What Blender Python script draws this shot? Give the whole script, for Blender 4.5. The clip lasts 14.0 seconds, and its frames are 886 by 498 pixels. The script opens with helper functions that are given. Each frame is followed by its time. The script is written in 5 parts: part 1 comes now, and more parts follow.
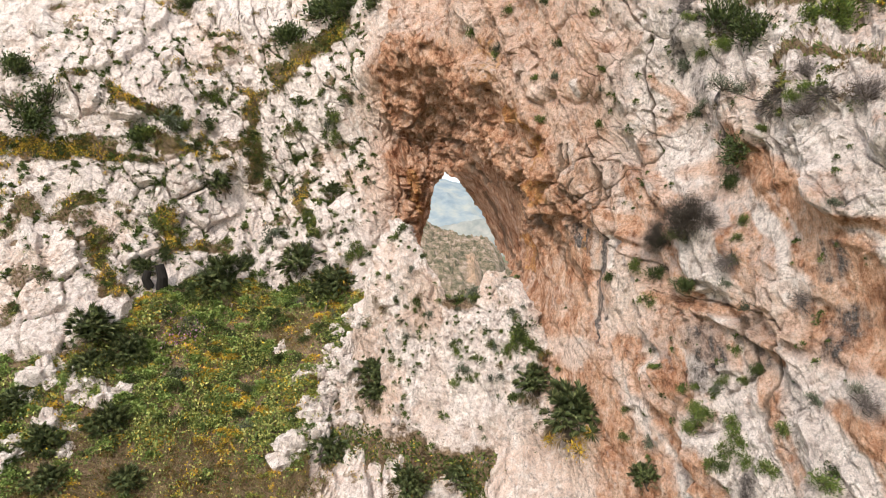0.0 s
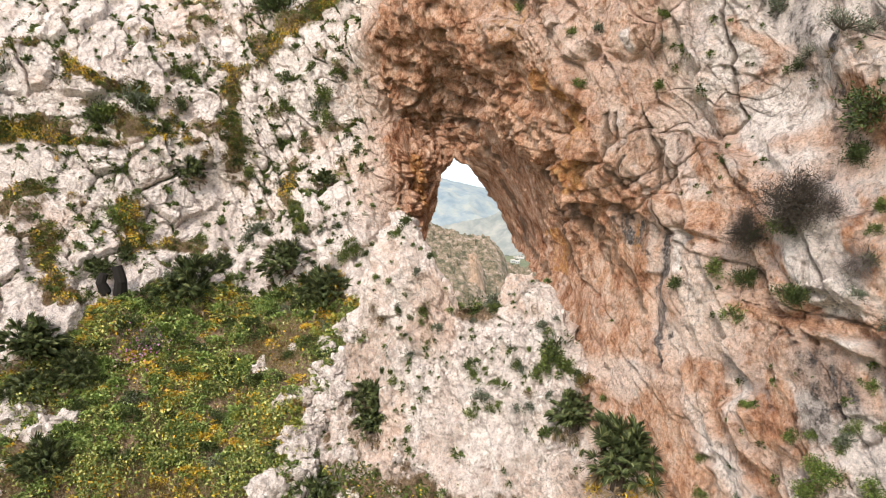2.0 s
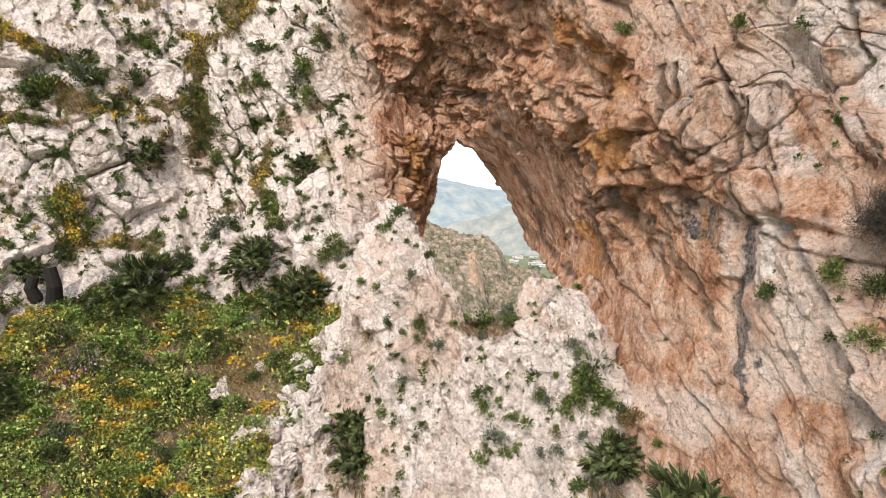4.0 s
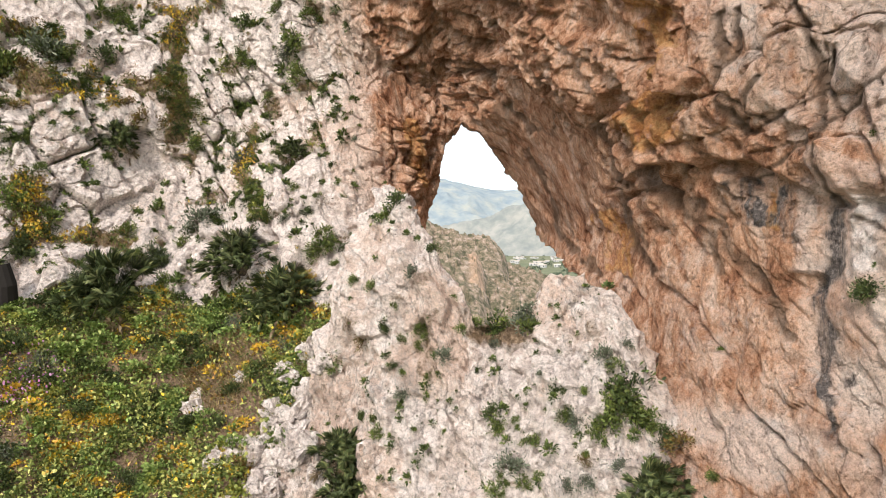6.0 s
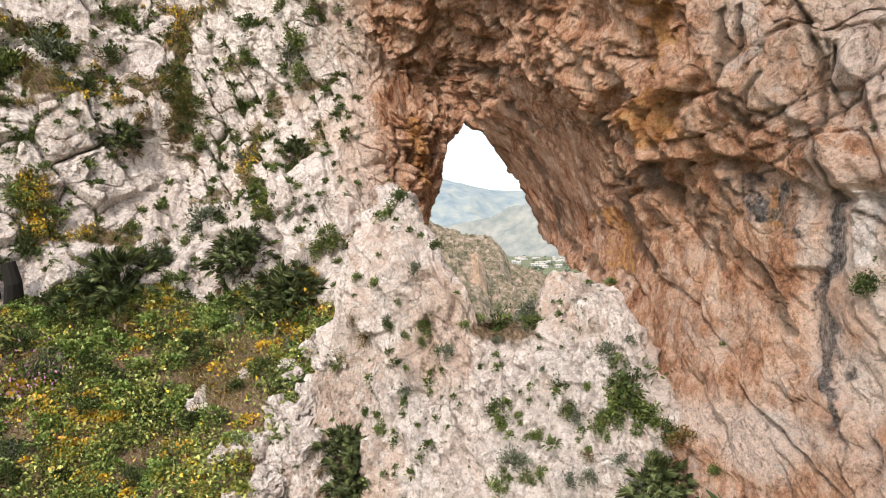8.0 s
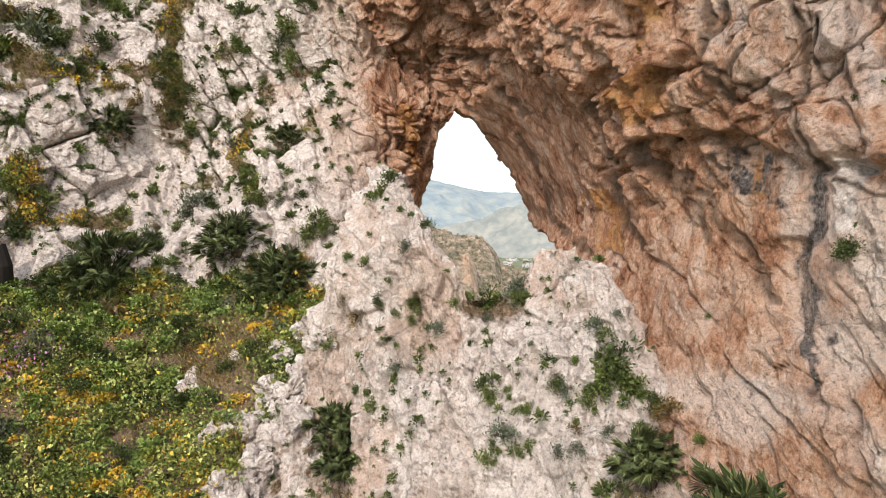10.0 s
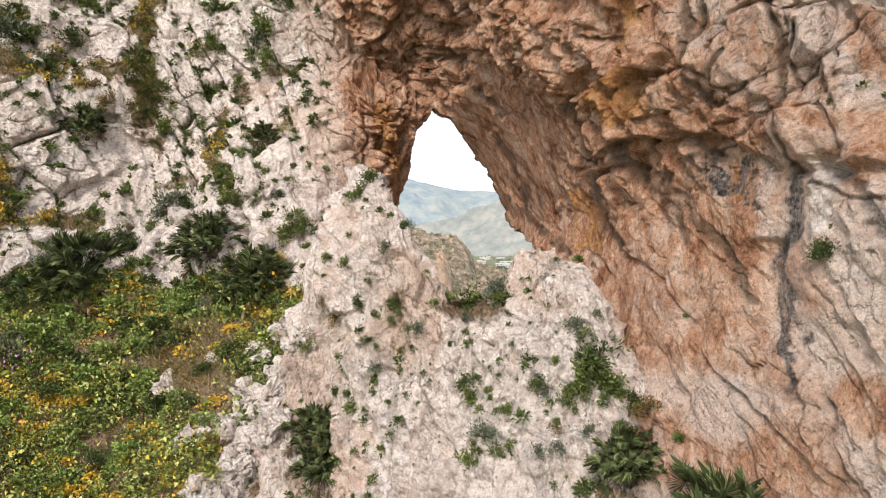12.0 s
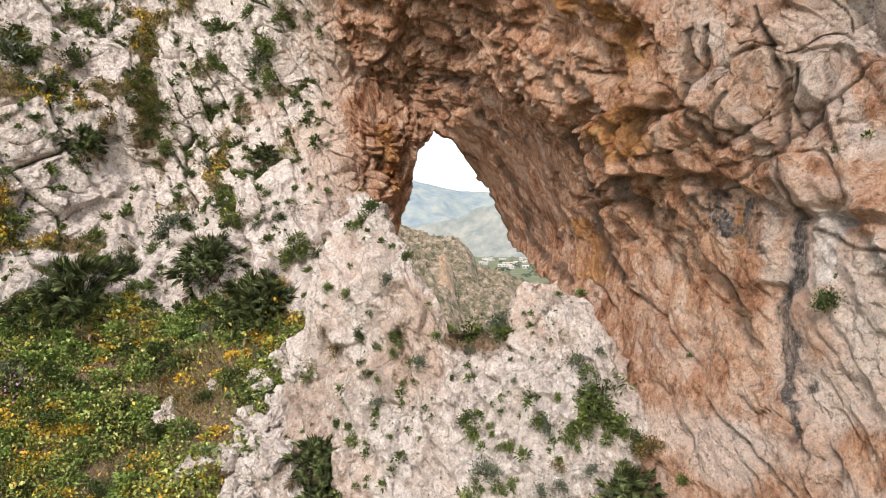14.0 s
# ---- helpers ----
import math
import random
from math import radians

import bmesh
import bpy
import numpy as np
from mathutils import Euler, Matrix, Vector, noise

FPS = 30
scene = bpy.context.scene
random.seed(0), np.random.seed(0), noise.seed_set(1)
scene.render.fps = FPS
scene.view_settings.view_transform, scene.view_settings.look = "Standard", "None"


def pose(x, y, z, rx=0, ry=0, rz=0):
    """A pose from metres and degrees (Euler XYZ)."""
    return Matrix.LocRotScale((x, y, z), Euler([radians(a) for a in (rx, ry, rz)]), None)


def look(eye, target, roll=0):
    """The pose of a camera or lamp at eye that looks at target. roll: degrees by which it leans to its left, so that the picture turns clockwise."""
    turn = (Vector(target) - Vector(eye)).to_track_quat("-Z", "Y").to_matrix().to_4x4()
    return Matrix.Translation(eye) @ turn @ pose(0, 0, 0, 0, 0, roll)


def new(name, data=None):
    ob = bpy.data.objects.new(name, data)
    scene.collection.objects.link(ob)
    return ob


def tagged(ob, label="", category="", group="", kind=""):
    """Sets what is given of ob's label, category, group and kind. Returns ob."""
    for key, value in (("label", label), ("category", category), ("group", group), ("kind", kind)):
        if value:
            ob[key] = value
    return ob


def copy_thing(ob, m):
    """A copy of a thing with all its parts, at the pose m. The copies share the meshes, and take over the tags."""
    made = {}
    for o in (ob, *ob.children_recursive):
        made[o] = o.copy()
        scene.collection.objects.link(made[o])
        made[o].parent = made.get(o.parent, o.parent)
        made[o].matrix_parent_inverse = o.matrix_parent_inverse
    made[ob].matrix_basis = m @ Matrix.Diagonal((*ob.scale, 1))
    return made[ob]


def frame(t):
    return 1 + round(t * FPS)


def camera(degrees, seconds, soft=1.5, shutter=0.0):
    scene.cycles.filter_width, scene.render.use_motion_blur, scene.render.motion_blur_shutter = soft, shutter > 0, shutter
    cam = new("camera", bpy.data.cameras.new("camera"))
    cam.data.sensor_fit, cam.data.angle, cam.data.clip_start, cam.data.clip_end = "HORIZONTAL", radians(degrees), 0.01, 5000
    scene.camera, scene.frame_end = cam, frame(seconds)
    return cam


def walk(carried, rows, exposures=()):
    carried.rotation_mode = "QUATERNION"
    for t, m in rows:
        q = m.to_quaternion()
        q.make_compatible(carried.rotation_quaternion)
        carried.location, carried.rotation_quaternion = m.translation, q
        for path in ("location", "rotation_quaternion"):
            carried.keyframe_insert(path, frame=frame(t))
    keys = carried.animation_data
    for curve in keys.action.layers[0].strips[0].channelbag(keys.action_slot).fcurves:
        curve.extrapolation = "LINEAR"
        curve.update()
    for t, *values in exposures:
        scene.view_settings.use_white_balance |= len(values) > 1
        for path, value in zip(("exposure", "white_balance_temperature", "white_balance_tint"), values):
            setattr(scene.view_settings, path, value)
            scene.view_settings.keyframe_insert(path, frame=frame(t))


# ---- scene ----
cam = camera(64.5, 14.0, soft=0.95)
EXPOSURE = 0.45
METRES, EYE, TILT, LEAN, TURN = 10.0, 12.0, 0.0, 0.0, 0.0
ROWS = [
    (0.0, 0.0, 0.0, 0.0, 0.0, 0.0, -0.0),
    (0.5, -0.0087, 0.0873, -0.0006, -0.0, -0.02, 0.02),
    (1.0, -0.0163, 0.1757, -0.002, 0.01, -0.03, 0.03),
    (1.5, -0.0229, 0.2654, -0.0039, 0.02, -0.02, 0.04),
    (2.0, -0.0268, 0.3528, -0.0036, 0.03, -0.04, 0.06),
    (2.5, -0.0293, 0.4382, -0.0037, -0.05, -0.04, 0.06),
    (3.0, -0.0308, 0.5216, -0.0061, -0.1, -0.06, 0.08),
    (5.5, -0.036, 0.8411, -0.0146, -0.05, 0.0, 0.14),
    (6.0, -0.0393, 0.8621, -0.0214, -0.04, 0.0, 0.13),
    (6.5, -0.04, 0.8669, -0.0236, 0.06, 0.01, 0.14),
    (7.0, -0.041, 0.8655, -0.0246, 0.16, 0.02, 0.16),
    (9.5, -0.0421, 0.8431, -0.0499, -0.19, 0.13, 0.09),
    (10.0, -0.0398, 0.8463, -0.0624, -0.6, 0.16, 0.04),
    (10.5, -0.0454, 0.849, -0.0638, -1.65, 0.07, 0.12),
    (11.0, -0.0477, 0.8505, -0.0697, -1.78, 0.16, 0.05),
    (11.5, -0.0475, 0.847, -0.0676, -2.83, 0.07, 0.11),
    (12.0, -0.0496, 0.847, -0.0594, -2.75, 0.04, 0.13),
    (12.5, -0.0491, 0.8555, -0.0448, -2.69, 0.05, 0.14),
    (13.0, -0.0495, 0.8583, -0.0313, -2.64, 0.05, 0.13),
    (13.5, -0.0498, 0.8566, -0.0197, -2.61, 0.08, 0.15),
    (14.0, -0.0486, 0.8518, -0.0106, -2.57, 0.1, 0.16),
]
walk(cam, [(t, pose(0, 0, EYE, TILT, LEAN, TURN) @ pose(METRES * x, METRES * y, METRES * z, 90 + pitch, roll, yaw)) for t, x, y, z, yaw, pitch, roll in ROWS], exposures=[(0.0, EXPOSURE - 0.15), (2.5, EXPOSURE - 0.03), (7.0, EXPOSURE - 0.03), (10.0, EXPOSURE - 0.13), (14.0, EXPOSURE - 0.12)])

# ---- world and sun: a bright, hazy overcast sky ----
world = bpy.data.worlds.new("overcast_sky")
scene.world = world
world.use_nodes = True
wn, wl = world.node_tree.nodes, world.node_tree.links
wn.clear()
w_out, w_bg, w_add = wn.new("ShaderNodeOutputWorld"), wn.new("ShaderNodeBackground"), wn.new("ShaderNodeMix")
w_sky, w_coord, w_noise, w_ramp = wn.new("ShaderNodeTexSky"), wn.new("ShaderNodeTexCoord"), wn.new("ShaderNodeTexNoise"), wn.new("ShaderNodeValToRGB")
SUN_ELEVATION, SUN_AZIMUTH = 36.0, 200.0
w_sky.sky_type, w_sky.sun_disc = "NISHITA", False
w_sky.sun_elevation, w_sky.sun_rotation = radians(SUN_ELEVATION), radians(SUN_AZIMUTH)
w_noise.inputs["Scale"].default_value, w_noise.inputs["Detail"].default_value = 2.2, 5.0
w_ramp.color_ramp.elements[0].color, w_ramp.color_ramp.elements[1].color = (0.92, 0.96, 1.0, 1), (1.12, 1.12, 1.1, 1)
w_ramp.color_ramp.elements[0].position, w_ramp.color_ramp.elements[1].position = 0.35, 0.65
w_add.data_type, w_add.blend_type = "RGBA", "ADD"
w_add.inputs["Factor"].default_value = 0.08
wl.new(w_coord.outputs["Generated"], w_noise.inputs["Vector"])
wl.new(w_noise.outputs["Fac"], w_ramp.inputs["Fac"])
wl.new(w_ramp.outputs["Color"], w_add.inputs["A"])
wl.new(w_sky.outputs["Color"], w_add.inputs["B"])
wl.new(w_add.outputs["Result"], w_bg.inputs["Color"])
w_bg.inputs["Strength"].default_value = 0.9
wl.new(w_bg.outputs["Background"], w_out.inputs["Surface"])

sun = new("sun", bpy.data.lights.new("sun", "SUN"))
sun.data.energy, sun.data.angle, sun.data.color = 2.8, radians(14), (1.0, 0.935, 0.855)
sun_way = Vector((math.sin(radians(SUN_AZIMUTH)) * math.cos(radians(SUN_ELEVATION)), math.cos(radians(SUN_AZIMUTH)) * math.cos(radians(SUN_ELEVATION)), math.sin(radians(SUN_ELEVATION))))
sun.matrix_world = look(sun_way * 60, (0, 0, 0))


# ---- noise in numpy ----
def lattice(ix, iy, iz, seed):
    """A repeatable random number from 0 to 1 for each lattice cell."""
    h = (ix.astype(np.int64) * 374761393 + iy.astype(np.int64) * 668265263 + iz.astype(np.int64) * 2147483647 + seed * 974634781) & 0xFFFFFFFF
    h = ((h ^ (h >> 13)) * 1274126177) & 0xFFFFFFFF
    h = ((h ^ (h >> 16)) * 2246822519) & 0xFFFFFFFF
    return ((h ^ (h >> 15)) & 0xFFFFFF) / float(0xFFFFFF)


def soft_noise(p, seed=0):
    """Smooth noise from -1 to 1 at points p (n, 3)."""
    c = np.floor(p).astype(np.int64)
    f = p - c
    f = f * f * f * (f * (f * 6 - 15) + 10)
    out = np.zeros(len(p))
    for dx in (0, 1):
        for dy in (0, 1):
            for dz in (0, 1):
                w = (f[:, 0] if dx else 1 - f[:, 0]) * (f[:, 1] if dy else 1 - f[:, 1]) * (f[:, 2] if dz else 1 - f[:, 2])
                out += w * lattice(c[:, 0] + dx, c[:, 1] + dy, c[:, 2] + dz, seed)
    return out * 2 - 1


def fractal(p, octaves=4, seed=0, gain=0.5):
    out, amp = np.zeros(len(p)), 1.0
    for n in range(octaves):
        out += amp * soft_noise(p * 2.03**n + 7.7 * n, seed + n)
        amp *= gain
    return out


def ridged(p, octaves=4, seed=0, gain=0.5):
    out, amp = np.zeros(len(p)), 1.0
    for n in range(octaves):
        out += amp * (1 - 2 * np.abs(soft_noise(p * 2.03**n + 3.1 * n, seed + n)))
        amp *= gain
    return out


def blocks(p, seed=0, jitter=0.9):
    """Cell blocks: the gap to the nearest joint, a random number for each block, and the tilt of its own face."""
    c = np.floor(p).astype(np.int64)
    f1, f2, at = np.full(len(p), 9.0), np.full(len(p), 9.0), np.zeros((len(p), 3), np.int64)
    away = np.zeros((len(p), 3))
    for dx in (-1, 0, 1):
        for dy in (-1, 0, 1):
            for dz in (-1, 0, 1):
                q = c + (dx, dy, dz)
                mid = q + 0.5 + jitter * (np.stack([lattice(q[:, 0], q[:, 1], q[:, 2], seed + k) for k in (11, 12, 13)], 1) - 0.5)
                d = ((p - mid) ** 2).sum(1)
                near = d < f1
                f2 = np.where(near, f1, np.minimum(f2, d))
                at[near], away[near] = q[near], (p - mid)[near]
                f1 = np.where(near, d, f1)
    pick, *lean = (lattice(at[:, 0], at[:, 1], at[:, 2], seed + k) for k in (14, 15, 16, 17))
    return np.sqrt(f2) - np.sqrt(f1), pick, sum((v - 0.5) * 2 * away[:, k] for k, v in enumerate(lean))


def blocks_where(weight, p, seed):
    """Cell blocks, worked out only where the weight calls for them."""
    some = np.flatnonzero(np.broadcast_to(weight, len(p)) > 0.01)
    gap, pick, tilt = np.ones(len(p)), np.full(len(p), 0.5), np.zeros(len(p))
    if len(some):
        gap[some], pick[some], tilt[some] = blocks(p[some], seed)
    return gap, pick, tilt


def smooth(lo, hi, v):
    t = np.clip((v - lo) / (hi - lo), 0, 1)
    return t * t * (3 - 2 * t)


def blur(a, rx, rz):
    """A soft blur of a grid, with a radius in cells for each way."""
    for axis, r in ((0, rz), (1, rx)):
        for _ in range(2):
            pad = [(r + 1, r) if n == axis else (0, 0) for n in (0, 1)]
            s = np.cumsum(np.pad(a, pad, "edge"), axis=axis)
            n = a.shape[axis]
            a = (np.take(s, range(2 * r + 1, 2 * r + 1 + n), axis) - np.take(s, range(0, n), axis)) / (2 * r + 1)
    return a


# ---- materials ----
def material(name, rough=0.9):
    m = bpy.data.materials.new(name)
    m.use_nodes = True
    n, l = m.node_tree.nodes, m.node_tree.links
    b = n["Principled BSDF"]
    b.inputs["Roughness"].default_value = rough
    b.inputs["Specular IOR Level"].default_value = 0.2
    return m, n, l, b


def ramp_node(n, stops):
    r = n.new("ShaderNodeValToRGB")
    for k, (at, colour) in enumerate(stops):
        e = r.color_ramp.elements[k] if k < 2 else r.color_ramp.elements.new(at)
        e.position, e.color = at, (*colour, 1)
    return r


def noise_node(n, l, scale, detail=5.0, rough=0.6, vector=None, stretch=None):
    t = n.new("ShaderNodeTexNoise")
    t.inputs["Scale"].default_value, t.inputs["Detail"].default_value, t.inputs["Roughness"].default_value = scale, detail, rough
    if vector is not None:
        if stretch:
            mp = n.new("ShaderNodeMapping")
            mp.inputs["Rotation"].default_value = [radians(a) for a in stretch[0]]
            mp.inputs["Scale"].default_value = stretch[1]
            l.new(vector, mp.inputs["Vector"])
            vector = mp.outputs["Vector"]
        l.new(vector, t.inputs["Vector"])
    return t


def mix_node(n, l, fac, a, b, blend="MIX"):
    x = n.new("ShaderNodeMix")
    x.data_type, x.blend_type = "RGBA", blend
    for socket, value in (("Factor", fac), ("A", a), ("B", b)):
        if isinstance(value, (int, float)):
            x.inputs[socket].default_value = value
        elif isinstance(value, tuple):
            x.inputs[socket].default_value = (*value, 1)
        else:
            l.new(value, x.inputs[socket])
    return x.outputs["Result"]


def math_node(n, l, op, a, b=0.0, clamp=False):
    x = n.new("ShaderNodeMath")
    x.operation, x.use_clamp = op, clamp
    for k, value in enumerate((a, b)):
        if isinstance(value, (int, float)):
            x.inputs[k].default_value = value
        else:
            l.new(value, x.inputs[k])
    return x.outputs[0]


def limestone():
    """Pale pinkish limestone; attributes say where iron stains it orange, where water streaks it grey, and where soil lies."""
    m, n, l, b = material("limestone", 0.92)
    pos = n.new("ShaderNodeNewGeometry").outputs["Position"]
    big = noise_node(n, l, 0.9, 6, 0.62, pos)
    mid = noise_node(n, l, 5.5, 8, 0.68, pos)
    fine = noise_node(n, l, 20.0, 9, 0.78, pos)
    grit = noise_node(n, l, 60.0, 4, 0.7, pos)

    def attribute(name):
        a = n.new("ShaderNodeAttribute")
        a.attribute_name = name
        return a.outputs["Fac"]

    def ragged(name, edge, sharp):
        """An attribute whose border frays along the grain of a noise."""
        v = math_node(n, l, "ADD", attribute(name), math_node(n, l, "MULTIPLY", math_node(n, l, "SUBTRACT", edge, 0.5), 1.6))
        return math_node(n, l, "ADD", math_node(n, l, "MULTIPLY", math_node(n, l, "SUBTRACT", v, 0.5), sharp), 0.5, True)

    pale = ramp_node(n, [(0.32, (0.52, 0.405, 0.335)), (0.46, (0.71, 0.56, 0.475)), (0.62, (0.82, 0.72, 0.65))])
    l.new(big.outputs["Fac"], pale.inputs["Fac"])
    pink = ramp_node(n, [(0.34, (0.46, 0.40, 0.37)), (0.46, (0.72, 0.545, 0.435)), (0.61, (0.82, 0.73, 0.66))])
    l.new(mid.outputs["Fac"], pink.inputs["Fac"])
    base = mix_node(n, l, 0.5, pale.outputs["Color"], pink.outputs["Color"])
    skin = ramp_node(n, [(0.33, (0.36, 0.31, 0.29)), (0.42, (0.64, 0.56, 0.515)), (0.50, (0.82, 0.735, 0.68)), (0.62, (0.90, 0.83, 0.78))])
    l.new(mid.outputs["Fac"], skin.inputs["Fac"])
    base = mix_node(n, l, ragged("patina", mid.outputs["Fac"], 2.2), base, skin.outputs["Color"])
    rust = ramp_node(n, [(0.34, (0.145, 0.064, 0.037)), (0.43, (0.41, 0.203, 0.115)), (0.52, (0.60, 0.36, 0.235)), (0.64, (0.75, 0.55, 0.43))])
    streak = noise_node(n, l, 3.2, 9, 0.78, pos, ((0, 35, 0), (1.0, 1.0, 0.45)))
    l.new(streak.outputs["Fac"], rust.inputs["Fac"])
    base = mix_node(n, l, ragged("iron", mid.outputs["Fac"], 1.6), base, rust.outputs["Color"])
    gold = ramp_node(n, [(0.36, (0.22, 0.075, 0.02)), (0.5, (0.48, 0.22, 0.07)), (0.64, (0.60, 0.37, 0.16))])
    l.new(mid.outputs["Fac"], gold.inputs["Fac"])
    base = mix_node(n, l, math_node(n, l, "MULTIPLY", ragged("ochre", mid.outputs["Fac"], 2.0), 0.85), base, gold.outputs["Color"])
    drip = noise_node(n, l, 5.0, 7, 0.7, pos, ((0, 0, 0), (1.0, 1.0, 0.16)))
    drip_edge = math_node(n, l, "MULTIPLY_ADD", drip.outputs["Fac"], 4.5)
    n[drip_edge.node.name].inputs[2].default_value = -1.35
    wet = ramp_node(n, [(0.35, (0.05, 0.043, 0.04)), (0.56, (0.165, 0.145, 0.135)), (0.66, (0.42, 0.36, 0.325))])
    l.new(fine.outputs["Fac"], wet.inputs["Fac"])
    grey = math_node(n, l, "MULTIPLY", ragged("grey", mid.outputs["Fac"], 2.0), drip_edge, True)
    base = mix_node(n, l, grey, base, wet.outputs["Color"])
    soil = ramp_node(n, [(0.3, (0.12, 0.08, 0.05)), (0.5, (0.25, 0.175, 0.11)), (0.66, (0.38, 0.28, 0.19))])
    l.new(fine.outputs["Fac"], soil.inputs["Fac"])
    base = mix_node(n, l, ragged("soil", mid.outputs["Fac"], 3.0), base, soil.outputs["Color"])
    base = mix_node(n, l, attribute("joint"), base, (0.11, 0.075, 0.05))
    speck = ramp_node(n, [(0.34, (0.24, 0.19, 0.17)), (0.42, (0.85, 0.795, 0.77)), (0.50, (1.05, 1.005, 0.99)), (0.62, (1.24, 1.18, 1.16))])
    l.new(fine.outputs["Fac"], speck.inputs["Fac"])
    base = mix_node(n, l, 0.85, base, speck.outputs["Color"], "MULTIPLY")
    sand = ramp_node(n, [(0.36, (0.70, 0.68, 0.66)), (0.5, (1.0, 1.0, 1.0)), (0.64, (1.16, 1.16, 1.16))])
    l.new(grit.outputs["Fac"], sand.inputs["Fac"])
    base = mix_node(n, l, 0.6, base, sand.outputs["Color"], "MULTIPLY")
    bent = n.new("ShaderNodeVectorMath")
    bent.operation = "MULTIPLY_ADD"
    bent.inputs[1].default_value = (0.25, 0.25, 0.25)
    l.new(mid.outputs["Color"], bent.inputs[0])
    l.new(pos, bent.inputs[2])

    def cracks(scale, wide, turn, stretch):
        """Thin lines between cells."""
        lay = n.new("ShaderNodeMapping")
        lay.inputs["Rotation"].default_value, lay.inputs["Scale"].default_value = (0, radians(turn), 0), stretch
        l.new(bent.outputs["Vector"], lay.inputs["Vector"])
        v = n.new("ShaderNodeTexVoronoi")
        v.feature = "DISTANCE_TO_EDGE"
        v.inputs["Scale"].default_value = scale
        l.new(lay.outputs["Vector"], v.inputs["Vector"])
        r = ramp_node(n, [(0.0, (1, 1, 1)), (wide, (0, 0, 0))])
        l.new(v.outputs["Distance"], r.inputs["Fac"])
        return r.outputs["Color"]

    def only(noise_out, low, high):
        r = ramp_node(n, [(low, (0, 0, 0)), (high, (1, 1, 1))])
        l.new(noise_out, r.inputs["Fac"])
        return r.outputs["Color"]

    hair = math_node(n, l, "MULTIPLY", cracks(4.2, 0.03, 0, (1, 1, 1)), only(big.outputs["Fac"], 0.48, 0.58))
    seams = math_node(n, l, "MULTIPLY", cracks(1.9, 0.024, -24, (1.0, 0.6, 0.5)), only(mid.outputs["Fac"], 0.44, 0.54))
    crack = math_node(n, l, "MAXIMUM", hair, seams)
    chips = n.new("ShaderNodeTexVoronoi")
    chips.inputs["Scale"].default_value = 7.5
    l.new(bent.outputs["Vector"], chips.inputs["Vector"])
    dots = n.new("ShaderNodeTexVoronoi")
    dots.inputs["Scale"].default_value = 12.0
    l.new(bent.outputs["Vector"], dots.inputs["Vector"])
    dot = ramp_node(n, [(0.12, (1, 1, 1)), (0.22, (0, 0, 0))])
    l.new(dots.outputs["Distance"], dot.inputs["Fac"])
    pit = math_node(n, l, "MULTIPLY", dot.outputs["Color"], only(mid.outputs["Fac"], 0.50, 0.60))
    base = mix_node(n, l, math_node(n, l, "MULTIPLY", pit, 0.55), base, (0.12, 0.085, 0.065))
    fewer = math_node(n, l, "SUBTRACT", 0.42, math_node(n, l, "MULTIPLY", attribute("iron"), 0.25))
    base = mix_node(n, l, math_node(n, l, "MULTIPLY", crack, fewer), base, (0.09, 0.065, 0.05))
    l.new(base, b.inputs["Base Color"])
    height = math_node(n, l, "ADD", math_node(n, l, "MULTIPLY", mid.outputs["Fac"], 0.8), math_node(n, l, "MULTIPLY", fine.outputs["Fac"], 1.3))
    height = math_node(n, l, "ADD", height, math_node(n, l, "MULTIPLY", grit.outputs["Fac"], 0.35))
    height = math_node(n, l, "SUBTRACT", height, math_node(n, l, "MULTIPLY", crack, 0.5))
    height = math_node(n, l, "ADD", height, math_node(n, l, "MULTIPLY", chips.outputs["Distance"], 0.3))
    height = math_node(n, l, "SUBTRACT", height, math_node(n, l, "MULTIPLY", pit, 0.5))
    bump = n.new("ShaderNodeBump")
    bump.inputs["Strength"].default_value, bump.inputs["Distance"].default_value = 1.0, 0.065
    l.new(height, bump.inputs["Height"])
    l.new(bump.outputs["Normal"], b.inputs["Normal"])
    return m


LIMESTONE = limestone()

# ---- the cliff: plan lines (how far the face lies ahead) at several heights ----
STATIONS = [-24, -16, -12, -9.5, -7.5, -5.5, -4, -2.8, -1.8, -1, -0.3, 0.4, 1.1, 1.7, 2.2, 2.7, 3.2, 3.8, 4.5, 5.2, 6, 7.5, 10]
PLAN = {}
PLAN[0] = [11.3, 11.9, 12.0, 12.0, 12.1, 12.4, 12.6, 12.7, 12.6, 12.5, 12.2, 11.9, 11.4, 11.0, 10.6, 10.2, 9.7, 9.1, 8.4, 7.7, 6.8, 5.1, 2.6]
PLAN[4] = [14.9, 15.5, 15.6, 15.6, 15.7, 16.1, 16.4, 16.6, 16.4, 16.0, 15.5, 14.9, 14.3, 13.8, 13.4, 13.0, 12.6, 12.0, 11.1, 10.1, 8.7, 6.2, 3.1]
PLAN[7] = [17.7, 18.0, 18.3, 18.6, 19.0, 19.4, 19.1, 19.4, 19.5, 19.2, 18.7, 18.2, 17.6, 17.0, 16.5, 15.9, 15.2, 14.1, 12.7, 11.2, 9.6, 7.0, 4.0]
PLAN[8.5] = [19.0, 19.3, 19.9, 20.4, 20.8, 21.5, 20.2, 20.6, 21.1, 21.3, 21.3, 21.2, 20.8, 20.0, 17.6, 16.5, 15.8, 14.6, 12.9, 11.0, 9.5, 7.3, 4.3]
